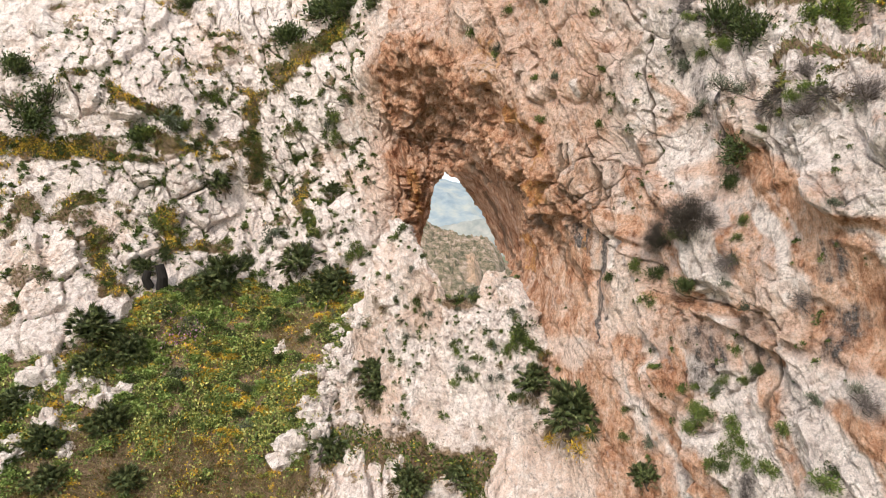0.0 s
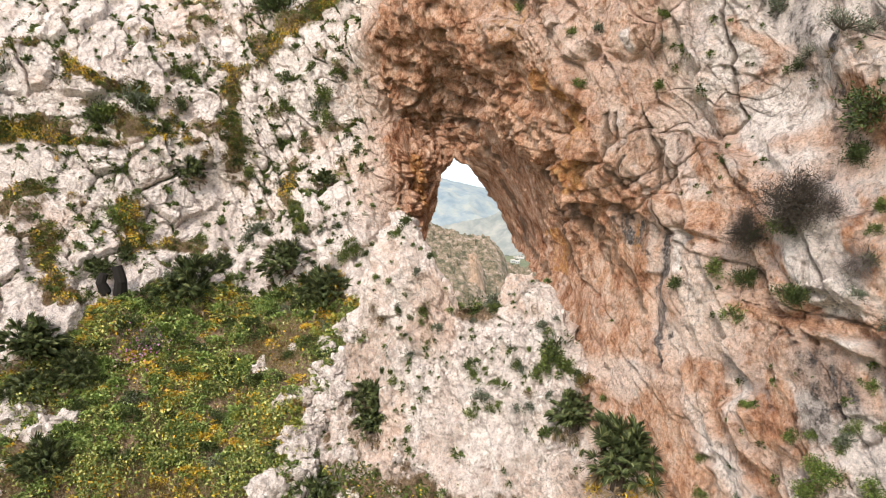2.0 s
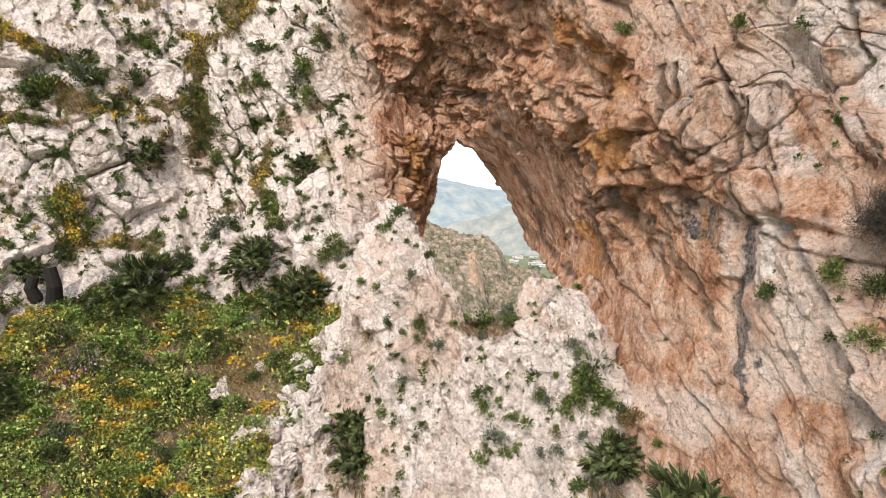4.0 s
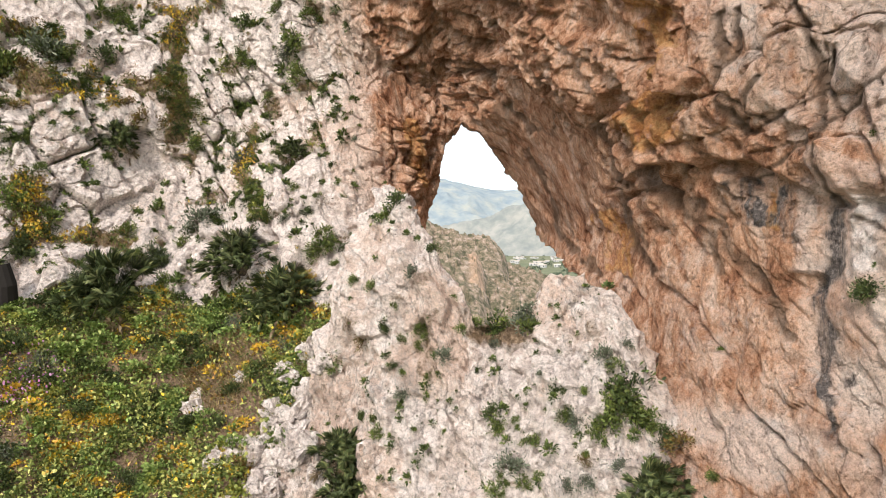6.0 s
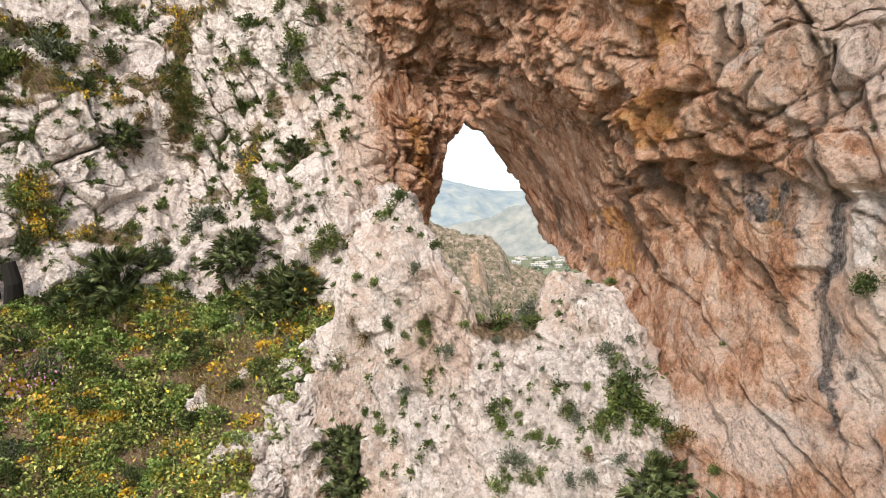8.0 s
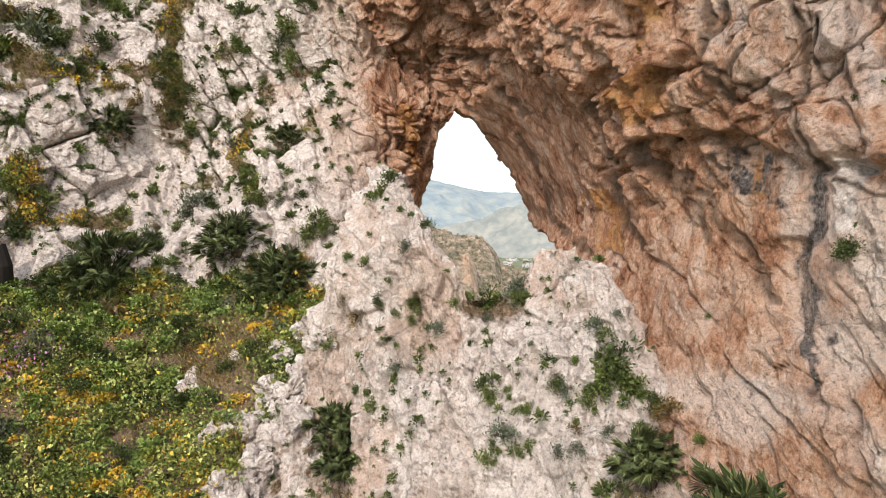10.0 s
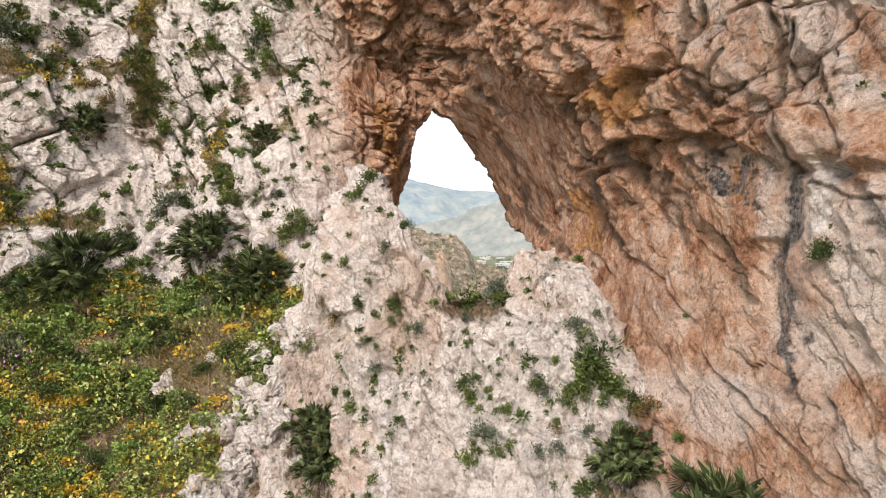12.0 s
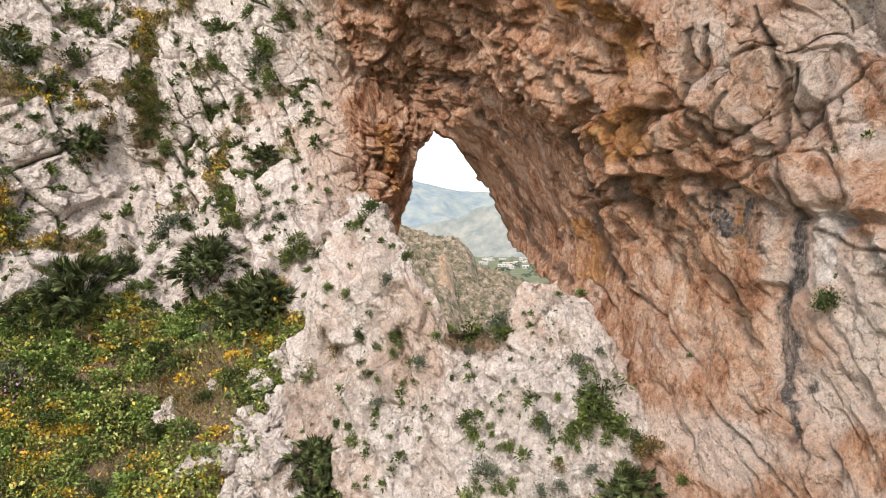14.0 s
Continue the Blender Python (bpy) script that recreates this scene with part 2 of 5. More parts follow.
PLAN[9.7] = [20.0, 20.2, 20.7, 21.3, 22.0, 22.7, 22.0, 21.7, 22.0, 22.8, 23.2, 23.4, 23.4, 22.8, 19.1, 17.4, 16.2, 14.5, 13.2, 11.6, 10.1, 7.7, 4.7]
PLAN[10.8] = [20.8, 20.9, 21.4, 22.5, 23.3, 24.0, 23.5, 22.7, 23.2, 24.3, 24.8, 25.1, 25.3, 24.6, 20.9, 18.3, 17.0, 14.7, 13.1, 12.0, 10.8, 7.9, 5.0]
PLAN[12] = [21.6, 21.5, 21.9, 23.7, 24.9, 24.7, 24.1, 23.7, 24.5, 25.5, 26.4, 27.4, 28.0, 27.5, 25.5, 18.7, 16.7, 15.3, 13.3, 12.0, 10.2, 7.8, 5.4]
PLAN[13] = [22.3, 22.1, 22.9, 24.2, 25.7, 25.3, 24.3, 24.4, 24.9, 25.6, 26.4, 27.4, 27.4, 25.3, 21.1, 17.8, 16.5, 15.7, 14.1, 12.3, 10.2, 8.0, 6.0]
PLAN[14] = [22.9, 22.8, 23.7, 24.3, 25.9, 26.0, 25.3, 25.1, 24.9, 25.2, 25.8, 26.3, 25.3, 22.4, 19.0, 16.9, 15.9, 15.5, 15.2, 13.1, 11.1, 8.8, 6.8]
PLAN[15] = [23.6, 23.3, 24.3, 24.6, 25.6, 26.4, 26.1, 25.5, 24.9, 24.9, 25.4, 24.7, 22.2, 19.9, 17.0, 16.4, 16.0, 15.6, 14.8, 13.1, 11.7, 10.0, 7.9]
PLAN[16] = [24.2, 23.9, 24.7, 25.1, 26.2, 26.5, 26.1, 25.9, 26.0, 26.0, 26.3, 24.0, 19.9, 18.1, 17.1, 16.4, 15.9, 15.4, 14.8, 14.2, 13.0, 11.4, 9.1]
PLAN[17] = [24.9, 24.4, 24.9, 25.4, 27.1, 26.5, 25.9, 25.6, 25.4, 24.6, 23.6, 21.0, 18.6, 17.7, 17.3, 16.9, 16.4, 15.6, 14.9, 14.4, 13.8, 12.6, 10.2]
PLAN[18.5] = [25.9, 25.2, 25.4, 26.4, 27.4, 26.7, 25.9, 24.7, 23.5, 22.3, 21.0, 19.7, 18.6, 17.9, 17.4, 17.0, 16.6, 16.1, 15.5, 15.1, 14.7, 13.8, 11.2]
PLAN[21] = [27.7, 27.1, 27.6, 28.3, 28.6, 28.0, 27.0, 25.7, 24.5, 23.4, 22.4, 21.4, 20.3, 19.5, 18.8, 18.3, 17.9, 17.5, 17.1, 16.7, 16.3, 15.3, 12.6]
PLAN[26] = [31.8, 31.4, 31.9, 32.6, 32.9, 32.6, 31.8, 30.8, 30.0, 29.2, 28.5, 27.8, 27.0, 26.4, 25.9, 25.4, 24.9, 24.4, 23.7, 23.1, 22.3, 20.8, 18.0]


def bilinear(xs, zs):
    """The plan lines joined into one smooth face, on a grid."""
    heights = sorted(PLAN)
    rows = np.array([np.interp(xs, STATIONS, PLAN[h]) for h in heights])
    k = np.clip(np.searchsorted(heights, zs) - 1, 0, len(heights) - 2)
    lo, hi = np.array(heights)[k], np.array(heights)[k + 1]
    t = ((zs - lo) / (hi - lo))[:, None]
    return rows[k] * (1 - t) + rows[k + 1] * t


def normals_of(p):
    """Unit normals, towards the camera's side, of a grid of points (rows, columns, 3)."""
    n = np.cross(np.gradient(p, axis=1), np.gradient(p, axis=0))
    return n / (np.linalg.norm(n, axis=2, keepdims=True) + 1e-9)


def grain(p, way, across, lengthwise):
    """Points laid along a way through the rock, so that ribs and blocks run with it."""
    w = np.array(way) / np.linalg.norm(way)
    a = np.cross(w, (0, 0, 1.0))
    a /= np.linalg.norm(a)
    return np.stack([p @ a * across, p @ np.cross(w, a) * across, p @ w * lengthwise], 1)


def along(x, z, points, width):
    """1 on a line through the points (x, z), falling to 0 at the width beside it."""
    best = np.full(len(x), 99.0)
    for (ax, az), (bx, bz) in zip(points, points[1:]):
        t = np.clip(((x - ax) * (bx - ax) + (z - az) * (bz - az)) / ((bx - ax) ** 2 + (bz - az) ** 2), 0, 1)
        best = np.minimum(best, np.hypot(x - ax - t * (bx - ax), z - az - t * (bz - az)))
    return 1 - smooth(0.25 * width, width, best)


def slabs(u, v, seed, jitter=0.85):
    """Squarish jointed blocks in a plane: the gap to the nearest joint, a random number for each block, and the tilt of its face."""
    cu, cv = np.floor(u).astype(np.int64), np.floor(v).astype(np.int64)
    f1, f2 = np.full(len(u), 99.0), np.full(len(u), 99.0)
    au, av, mu, mv = cu.copy(), cv.copy(), np.zeros(len(u)), np.zeros(len(u))
    zero = np.zeros(len(u), np.int64)
    for i in (-1, 0, 1):
        for k in (-1, 0, 1):
            qu, qv = cu + i, cv + k
            du = u - qu - 0.5 - jitter * (lattice(qu, qv, zero, seed + 11) - 0.5)
            dv = v - qv - 0.5 - jitter * (lattice(qu, qv, zero, seed + 12) - 0.5)
            d = (du**4 + dv**4) ** 0.25
            near = d < f1
            f2 = np.where(near, f1, np.minimum(f2, d))
            f1 = np.where(near, d, f1)
            au, av, mu, mv = np.where(near, qu, au), np.where(near, qv, av), np.where(near, du, mu), np.where(near, dv, mv)
    pick, lu, lv = (lattice(au, av, zero, seed + k) for k in (14, 15, 16))
    return f2 - f1, pick, (lu - 0.5) * 2 * mu + (lv - 0.5) * 2 * mv


def slabs_where(weight, u, v, seed):
    """Jointed blocks, worked out only where the weight calls for them."""
    some = np.flatnonzero(np.broadcast_to(weight, len(u)) > 0.01)
    gap, pick, tilt = np.ones(len(u)), np.full(len(u), 0.5), np.zeros(len(u))
    if len(some):
        gap[some], pick[some], tilt[some] = slabs(u[some], v[some], seed)
    return gap, pick, tilt


def relief(p, zones):
    """How far the rock stands proud of the smooth face, and its joints. zones: weights of slope, vault, wall and spur."""
    slope, vault, wall, spur = (np.broadcast_to(w, len(p)) for w in zones)
    wob = 0.13 * np.stack([soft_noise(p * 1.2, 51), soft_noise(p * 1.2, 52), soft_noise(p * 1.2, 53)], 1)
    wob += 0.045 * np.stack([soft_noise(p * 4.5, 54), soft_noise(p * 4.5, 55), soft_noise(p * 4.5, 56)], 1)
    q = p + wob
    x, y, z = q.T
    f_big, f_mid, f_fine = fractal(p * 0.55, 4, 20), fractal(p * 1.7, 4, 30), fractal(p * 6.5, 4, 40, 0.6)
    some = smooth(-0.25, 0.2, soft_noise(p * 0.9, 83))
    pits = smooth(0.42, 0.66, soft_noise(p * 8.0, 81)) * smooth(-0.2, 0.4, soft_noise(p * 1.1, 82))
    # the slope: rounded blocks between steep joints, turning into long slabs towards the arch
    su, sv = 0.89 * x + 0.454 * z, -0.454 * x + 0.89 * z
    long = smooth(-7.6, -6.8, p[:, 0] + 0.3 * p[:, 2] - 4.5 + 0.5 * f_big) * smooth(12.0, 13.2, p[:, 2]) * slope
    gap1, pick1, tilt1 = slabs_where(slope * (1 - long), su / 0.95, sv / 1.3, 1)
    gap8, pick8, tilt8 = slabs_where(long, su / 0.52, sv / 2.3, 8)
    gap2, pick2, tilt2 = slabs_where(slope + spur, su / 0.40, sv / 0.58, 2)
    gap4, pick4, tilt4 = slabs_where(slope + spur, su / 0.15, sv / 0.21, 4)
    line1, line2, line8 = (1 - smooth(0.0, w, g) for g, w in ((gap1, 0.035), (gap2, 0.05), (gap8, 0.06)))
    big = (1 - long) * ((0.40 * (pick1 - 0.5) + 0.26 * tilt1 + 0.06) * smooth(0, 0.14, gap1) - 0.13 * line1 * (0.3 + 0.7 * some))
    big += long * ((0.20 * (pick8 - 0.5) + 0.18 * tilt8 + 0.05) * smooth(0, 0.16, gap8) - 0.20 * line8 * (0.4 + 0.6 * some))
    d = slope * (big + ((0.16 * (pick2 - 0.5) + 0.13 * tilt2) * smooth(0, 0.12, gap2) - 0.05 * line2 * some) + 0.035 * (pick4 - 0.5) + 0.04 * tilt4 + 0.12 * f_big + 0.02 * f_mid + 0.016 * f_fine - 0.06 * pits)
    # the vault: long ribs that run down and out of it, parted by deep creases
    gap3, pick3, tilt3 = blocks_where(vault, grain(q, (0.47, -0.62, -0.63), 1.2, 0.36), 3)
    gap5, pick5, tilt5 = blocks_where(vault, grain(q, (0.42, -0.60, -0.68), 2.9, 0.8), 5)
    gap9, pick9, tilt9 = blocks_where(vault, grain(q, (0.50, -0.55, -0.66), 7.5, 3.0), 9)
    line3, line5 = 1 - smooth(0, 0.045, gap3), 1 - smooth(0, 0.05, gap5)
    lumps = ridged(grain(q, (0.47, -0.62, -0.63), 1.2, 0.35), 5, 60) - 0.4
    d += vault * ((0.30 * (pick3 - 0.5) + 0.38 * tilt3) * smooth(0, 0.1, gap3) + 0.13 * smooth(0, 0.3, gap3) - 0.08 * line3 * some + (0.13 * (pick5 - 0.5) + 0.20 * tilt5 + 0.08 * smooth(0, 0.3, gap5) - 0.06 * line5) * (0.45 + 0.55 * some) + 0.06 * (pick9 - 0.5) + 0.12 * tilt9 + 0.06 * lumps + 0.10 * f_big + 0.034 * f_fine - 0.10 * pits)
    # the right-hand wall: slabs along steep joints that lean the other way
    ws = 0.57 * x - 0.82 * y
    wu, wv = 0.85 * ws + 0.5 * z, -0.5 * ws + 0.85 * z
    gap6, pick6, tilt6 = slabs_where(wall, wu / 0.85, wv / 1.9, 6)
    gap7, pick7, tilt7 = slabs_where(wall, wu / 0.36, wv / 0.66, 7)
    gap0, pick0, tilt0 = slabs_where(wall, wu / 0.14, wv / 0.2, 10)
    line6, line7 = 1 - smooth(0, 0.016, gap6), 1 - smooth(0, 0.03, gap7)
    folds = ridged(np.stack([wu * 0.8, wv * 0.17, 0 * wu], 1), 4, 76, 0.55) - 1.1
    flutes = ridged(grain(q, (0.10, -0.20, -0.97), 1.3, 0.3), 5, 70) - 0.4
    d += wall * ((0.24 * (pick6 - 0.5) + 0.32 * tilt6) * smooth(0, 0.12, gap6) + 0.17 * folds - 0.06 * line6 * (0.3 + 0.7 * some) + ((0.13 * (pick7 - 0.5) + 0.19 * tilt7) * smooth(0, 0.12, gap7) - 0.03 * line7) * (0.2 + 0.8 * some) + 0.03 * (pick0 - 0.5) + 0.05 * tilt0 + 0.03 * flutes + 0.12 * f_big + 0.025 * f_mid + 0.018 * f_fine - 0.05 * pits)
    ribs = ridged(grain(q, (0.22, -0.2, -0.95), 0.95, 0.22), 4, 75, 0.55)
    d += spur * (0.09 * f_mid + 0.14 * f_big + 0.20 * (ribs - 1.07) + (0.14 * (pick2 - 0.5) + 0.17 * tilt2) * smooth(0, 0.12, gap2) * (0.4 + 0.6 * some) + 0.04 * (pick4 - 0.5) + 0.06 * tilt4 + 0.024 * f_fine + 0.04 * flutes - 0.09 * pits - 0.04 * line2 * some)
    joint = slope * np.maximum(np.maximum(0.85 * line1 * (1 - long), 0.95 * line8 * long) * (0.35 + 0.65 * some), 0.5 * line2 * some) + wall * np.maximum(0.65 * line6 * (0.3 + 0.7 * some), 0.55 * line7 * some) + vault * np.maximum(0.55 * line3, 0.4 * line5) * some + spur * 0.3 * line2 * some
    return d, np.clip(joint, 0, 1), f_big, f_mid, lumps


def sheet(name, p, keep=None, stains=None, mat=None, back=None, soft=True):
    """A mesh from a grid of points (rows, columns, 3). back: gives the rim of an opening its thickness."""
    rows, cols, _ = p.shape
    index = np.arange(rows * cols).reshape(rows, cols)
    quads = np.stack([index[:-1, :-1], index[:-1, 1:], index[1:, 1:], index[1:, :-1]], 2).reshape(-1, 4)
    verts = p.reshape(-1, 3)
    if keep is not None:
        quads = quads[keep[:-1, :-1].ravel() & keep[1:, 1:].ravel() & keep[:-1, 1:].ravel() & keep[1:, :-1].ravel()]
    owners = np.arange(len(verts))
    if back is not None:
        e = np.concatenate([quads[:, [k, (k + 1) % 4]] for k in range(4)])
        key = np.sort(e, 1)
        _, first, count = np.unique(key[:, 0] * len(verts) + key[:, 1], return_index=True, return_counts=True)
        rim = e[first[count == 1]]
        inner = ((rim // cols > 0) & (rim // cols < rows - 1) & (rim % cols > 0) & (rim % cols < cols - 1)).all(1)
        rim = rim[inner]
        ring, place = np.unique(rim, return_inverse=True)
        place = place.reshape(rim.shape)
        last, made = ring, len(verts)
        for step in range(1, 9):
            now = back(verts[ring], step / 8)
            fresh = np.arange(made, made + len(ring))
            verts, owners = np.concatenate([verts, now]), np.concatenate([owners, owners[ring]])
            quads = np.concatenate([quads, np.stack([last[place[:, 1]], last[place[:, 0]], fresh[place[:, 0]], fresh[place[:, 1]]], 1)])
            last, made = fresh, made + len(ring)
    used, packed = np.unique(quads, return_inverse=True)
    verts, owners, quads = verts[used], owners[used], packed.reshape(-1, 4)
    me = bpy.data.meshes.new(name)
    me.vertices.add(len(verts))
    me.loops.add(4 * len(quads))
    me.polygons.add(len(quads))
    me.vertices.foreach_set("co", verts.astype(np.float32).ravel())
    me.loops.foreach_set("vertex_index", quads.astype(np.int32).ravel())
    me.polygons.foreach_set("loop_start", np.arange(0, 4 * len(quads), 4, dtype=np.int32))
    me.polygons.foreach_set("use_smooth", soft.ravel()[owners][quads[:, 0]] if isinstance(soft, np.ndarray) else np.full(len(quads), soft))
    me.update(calc_edges=True)
    for key, values in (stains or {}).items():
        a = me.attributes.new(key, "FLOAT", "POINT")
        a.data.foreach_set("value", values.ravel()[owners].astype(np.float32))
    me.materials.append(mat)
    me.validate()
    return new(name, me)


def steps(*spans):
    """Coordinates in spans of (from, to, step)."""
    return np.concatenate([np.arange(a, b - 1e-6, s) for a, b, s in spans])


# the opening, as an outline (x, z) on the face
OPENING = [(0.13, 14.84), (-0.28, 14.36), (-0.47, 13.75), (-0.55, 13.2), (-0.76, 12.5), (-0.85, 11.6), (-0.9, 9.9), (2.15, 9.9), (2.27, 11.1), (2.1, 11.8), (1.76, 12.6), (1.42, 13.35), (0.9, 14.05), (0.48, 14.58)]


def inside(x, z, outline):
    hit = np.zeros(len(x), bool)
    for (ax, az), (bx, bz) in zip(outline, outline[1:] + outline[:1]):
        hit ^= ((az > z) != (bz > z)) & (x < (bx - ax) * (z - az) / (bz - az + 1e-12) + ax)
    return hit


def build_cliff():
    zs = steps((0, 4.5, 0.3), (4.5, 6.5, 0.07), (6.5, 11, 0.03), (11, 13.8, 0.023), (13.8, 17.6, 0.0125), (17.6, 21, 0.04), (21, 26, 0.12))
    fine_x, fine_z = np.arange(-24, 10.01, 0.05), np.arange(0, 26.01, 0.06)
    rough = blur(bilinear(fine_x, fine_z), 4, 5)
    rough = np.array([np.interp(zs, fine_z, c) for c in rough.T]).T
    # columns spread evenly over the length of the face, denser where the camera comes near
    step = np.hypot(np.gradient(fine_x)[None], np.gradient(rough, axis=1))
    share = np.interp(fine_x, [-24, -15, -13, -4.2, -3.5, 6.4, 7, 10], [0.3, 0.4, 0.8, 0.9, 1.4, 2.1, 1.3, 0.5])
    length = np.cumsum(blur(step * share[None], 6, 12), axis=1)
    evenly = np.linspace(0, 1, 1400)
    X = np.array([np.interp(evenly, (row - row[0]) / (row[-1] - row[0]), fine_x) for row in length])
    y = np.array([np.interp(a, fine_x, row) for a, row in zip(X, rough)])
    Z = np.repeat(zs[:, None], X.shape[1], 1)
    p = np.stack([X, y, Z], 2)
    n = normals_of(p)
    flat = p.reshape(-1, 3)
    x, z = flat[:, 0], flat[:, 2]
    wob = 0.35 * soft_noise(flat * 0.8, 91) + 0.18 * soft_noise(flat * 2.4, 92)
    # where the vault begins: its lip runs from the upper left over to the lower right
    lip_left = np.interp(z, [8, 11, 12.6, 13.6, 14.4, 15.8, 16.4, 17.3, 18.4, 19.3], [3.2, -0.6, -1.4, -1.65, -1.75, -1.95, -1.7, -2.2, -2.2, -1.7])
    lip_right = np.interp(z, [7.7, 9.2, 10.5, 11.9, 12.7, 13.5, 14.8, 15.6, 16.75, 18.3, 19.3], [4.24, 3.7, 3.48, 3.56, 3.45, 2.9, 2.3, 1.7, 1.0, -0.2, -1.7])
    vault = smooth(-0.22, 0.22, x - lip_left + 0.6 * wob) * smooth(-0.22, 0.22, lip_right - x + 0.6 * wob)
    slope = (1 - vault) * (1 - smooth(-1.6, -0.2, x + 0.12 * (z - 14)))
    wall = np.clip(1 - vault - slope, 0, 1)
    pillar = slope * smooth(-3.6, -2.4, x + 0.4 * wob) * smooth(11.5, 13.0, z)
    patch = inside(x + 0.5 * soft_noise(flat * 1.1, 95), z + 0.4 * soft_noise(flat * 1.1, 96), MEADOW).astype(float)
    d, joint, f_big, f_mid, lumps = relief(flat, (slope * (1 - 0.7 * patch) * (1 - 0.55 * pillar), vault, wall, 0.4 * pillar))
    for line, width, depth in GROOVES:
        cut = along(x + 0.06 * f_mid, z + 0.06 * f_big, line, width)
        d = d * (1 - 0.7 * cut) - depth * cut
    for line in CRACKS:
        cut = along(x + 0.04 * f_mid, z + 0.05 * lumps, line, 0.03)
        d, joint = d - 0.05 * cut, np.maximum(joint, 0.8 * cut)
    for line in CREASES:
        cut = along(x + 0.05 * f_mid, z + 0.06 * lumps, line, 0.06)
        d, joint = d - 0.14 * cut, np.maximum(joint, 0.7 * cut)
    for hx, hz, r in HOLLOWS:
        d -= 2.2 * r * (1 - smooth(0.4, 1.0, np.hypot(x - hx + 0.3 * r * f_mid, (z - hz) * 0.7) / r))
    d += 0.08 * smooth(-0.05, 0.12, x - lip_right) * smooth(12.9, 12.3, z) * smooth(5.2, 4.2, x)
    # a row of boulders over a hollow ledge
    ledge = np.interp(x, [2.5, 2.94, 3.15, 3.47, 3.75, 4.1], [13.05, 12.87, 12.79, 12.42, 12.28, 12.1]) + 0.05 * f_mid
    near_wall = smooth(2.5, 2.75, x) * smooth(4.2, 3.9, x)
    d += near_wall * (0.22 * smooth(-0.04, 0.05, z - ledge) * smooth(1.6, 0.3, z - ledge) - 0.14 * np.exp(-((z - ledge + 0.06) / 0.06) ** 2))
    for bx, bz, rx, rz, much in BOSSES:
        r = ((x - bx + 0.03 * f_mid) / rx) ** 4 + ((z - bz + 0.04 * f_big) / rz) ** 4
        d += much * (np.clip(1 - r, 0, 1) ** 0.4 - 0.5 * np.exp(-((r - 1.15) / 0.3) ** 2))
    rim = np.exp(-(np.maximum(np.hypot(x - 0.7, (z - 12.6) * 0.8) - 1.5, 0) / 0.3) ** 2)
    d *= 1 - 0.85 * rim
    slab = vault * smooth(12.9, 11.6, z) * smooth(1.9, 2.5, x)
    d *= 1 - 0.72 * slab
    d += slab * (0.03 * f_mid - 0.06 * smooth(0.45, 0.7, soft_noise(flat * (3.2, 3.2, 2.0), 99)))
    calm = np.exp(-((x - 3.5) / 0.55) ** 2 - ((z - 12.6) / 1.1) ** 2)
    d *= 1 - 0.5 * calm
    d = d.reshape(X.shape)
    d += (blur(d, 1, 1) - d) * 0.25
    moved = p + n * d[..., None]
    # stains
    near_lip = smooth(1.1, 0.1, lip_left - x) * (x < lip_left + 0.3) * smooth(11.5, 13, z) * smooth(20, 18, z)
    stain = np.zeros_like(x)
    for hx, hz, r, much in IRON_STAINS:
        stain = np.maximum(stain, much * (1 - smooth(0.3, 1.0, np.hypot(x - hx + 0.25 * f_mid, (z - hz + 0.25 * f_big) * 0.7) / r)))
    for line, width, much in IRON_BANDS:
        stain = np.maximum(stain, much * along(x + 0.10 * f_mid, z + 0.10 * f_big, line, width))
    iron = vault * np.clip(0.95 + 0.3 * f_mid, 0.55, 1) + 0.45 * near_lip * (1 - vault) + wall * np.clip(0.05 + 0.50 * smooth(11.8, 13.2, z) * smooth(4.3, 3.1, x) + 0.22 * f_big + 0.22 * f_mid, 0.0, 0.6) + slope * np.clip(0.02 + 0.2 * f_big, 0, 0.25)
    ws = 0.57 * x - 0.82 * flat[:, 1]
    bands = fractal(np.stack([(0.85 * ws + 0.5 * z) * 1.25, (-0.5 * ws + 0.85 * z) * 0.3, 0 * z], 1), 4, 141)
    iron += wall * 0.6 * smooth(0.36, 0.75, bands) * smooth(3.4, 4.4, x) * (1 - 0.5 * smooth(13.0, 14.5, z))
    iron = np.clip(iron - 0.18 * smooth(12.2, 9.5, z) * smooth(1.8, 3.0, x) * vault, 0, 1)
    iron = np.maximum(iron, stain)
    pale = np.zeros_like(x)
    for line, width, much in PALE_BANDS:
        pale = np.maximum(pale, much * along(x + 0.04 * f_mid, z + 0.05 * f_big, line, width))
    iron = np.clip(iron * (1 - pale), 0, 1)
    ochre = np.zeros_like(x)
    for line, width, much in OCHRE_BANDS:
        ochre = np.maximum(ochre, much * along(x + 0.06 * f_mid, z + 0.08 * f_big, line, width))
    drips = fractal(np.stack([ws * 1.5, z * 0.28, 0 * z], 1), 4, 142)
    grey = wall * np.maximum(0.2 * smooth(0.1, 0.8, f_mid), 0.62 * smooth(0.3, 0.7, drips) * smooth(4.0, 4.6, x))
    for line, width, much in GREY_STREAKS:
        grey = np.maximum(grey, much * along(x + 0.05 * f_mid, z, line, width))
    ledges = np.zeros_like(x)
    for line, width in GRASS_LEDGES:
        ledges = np.maximum(ledges, along(x + 0.25 * f_mid, z + 0.2 * f_big, line, width))
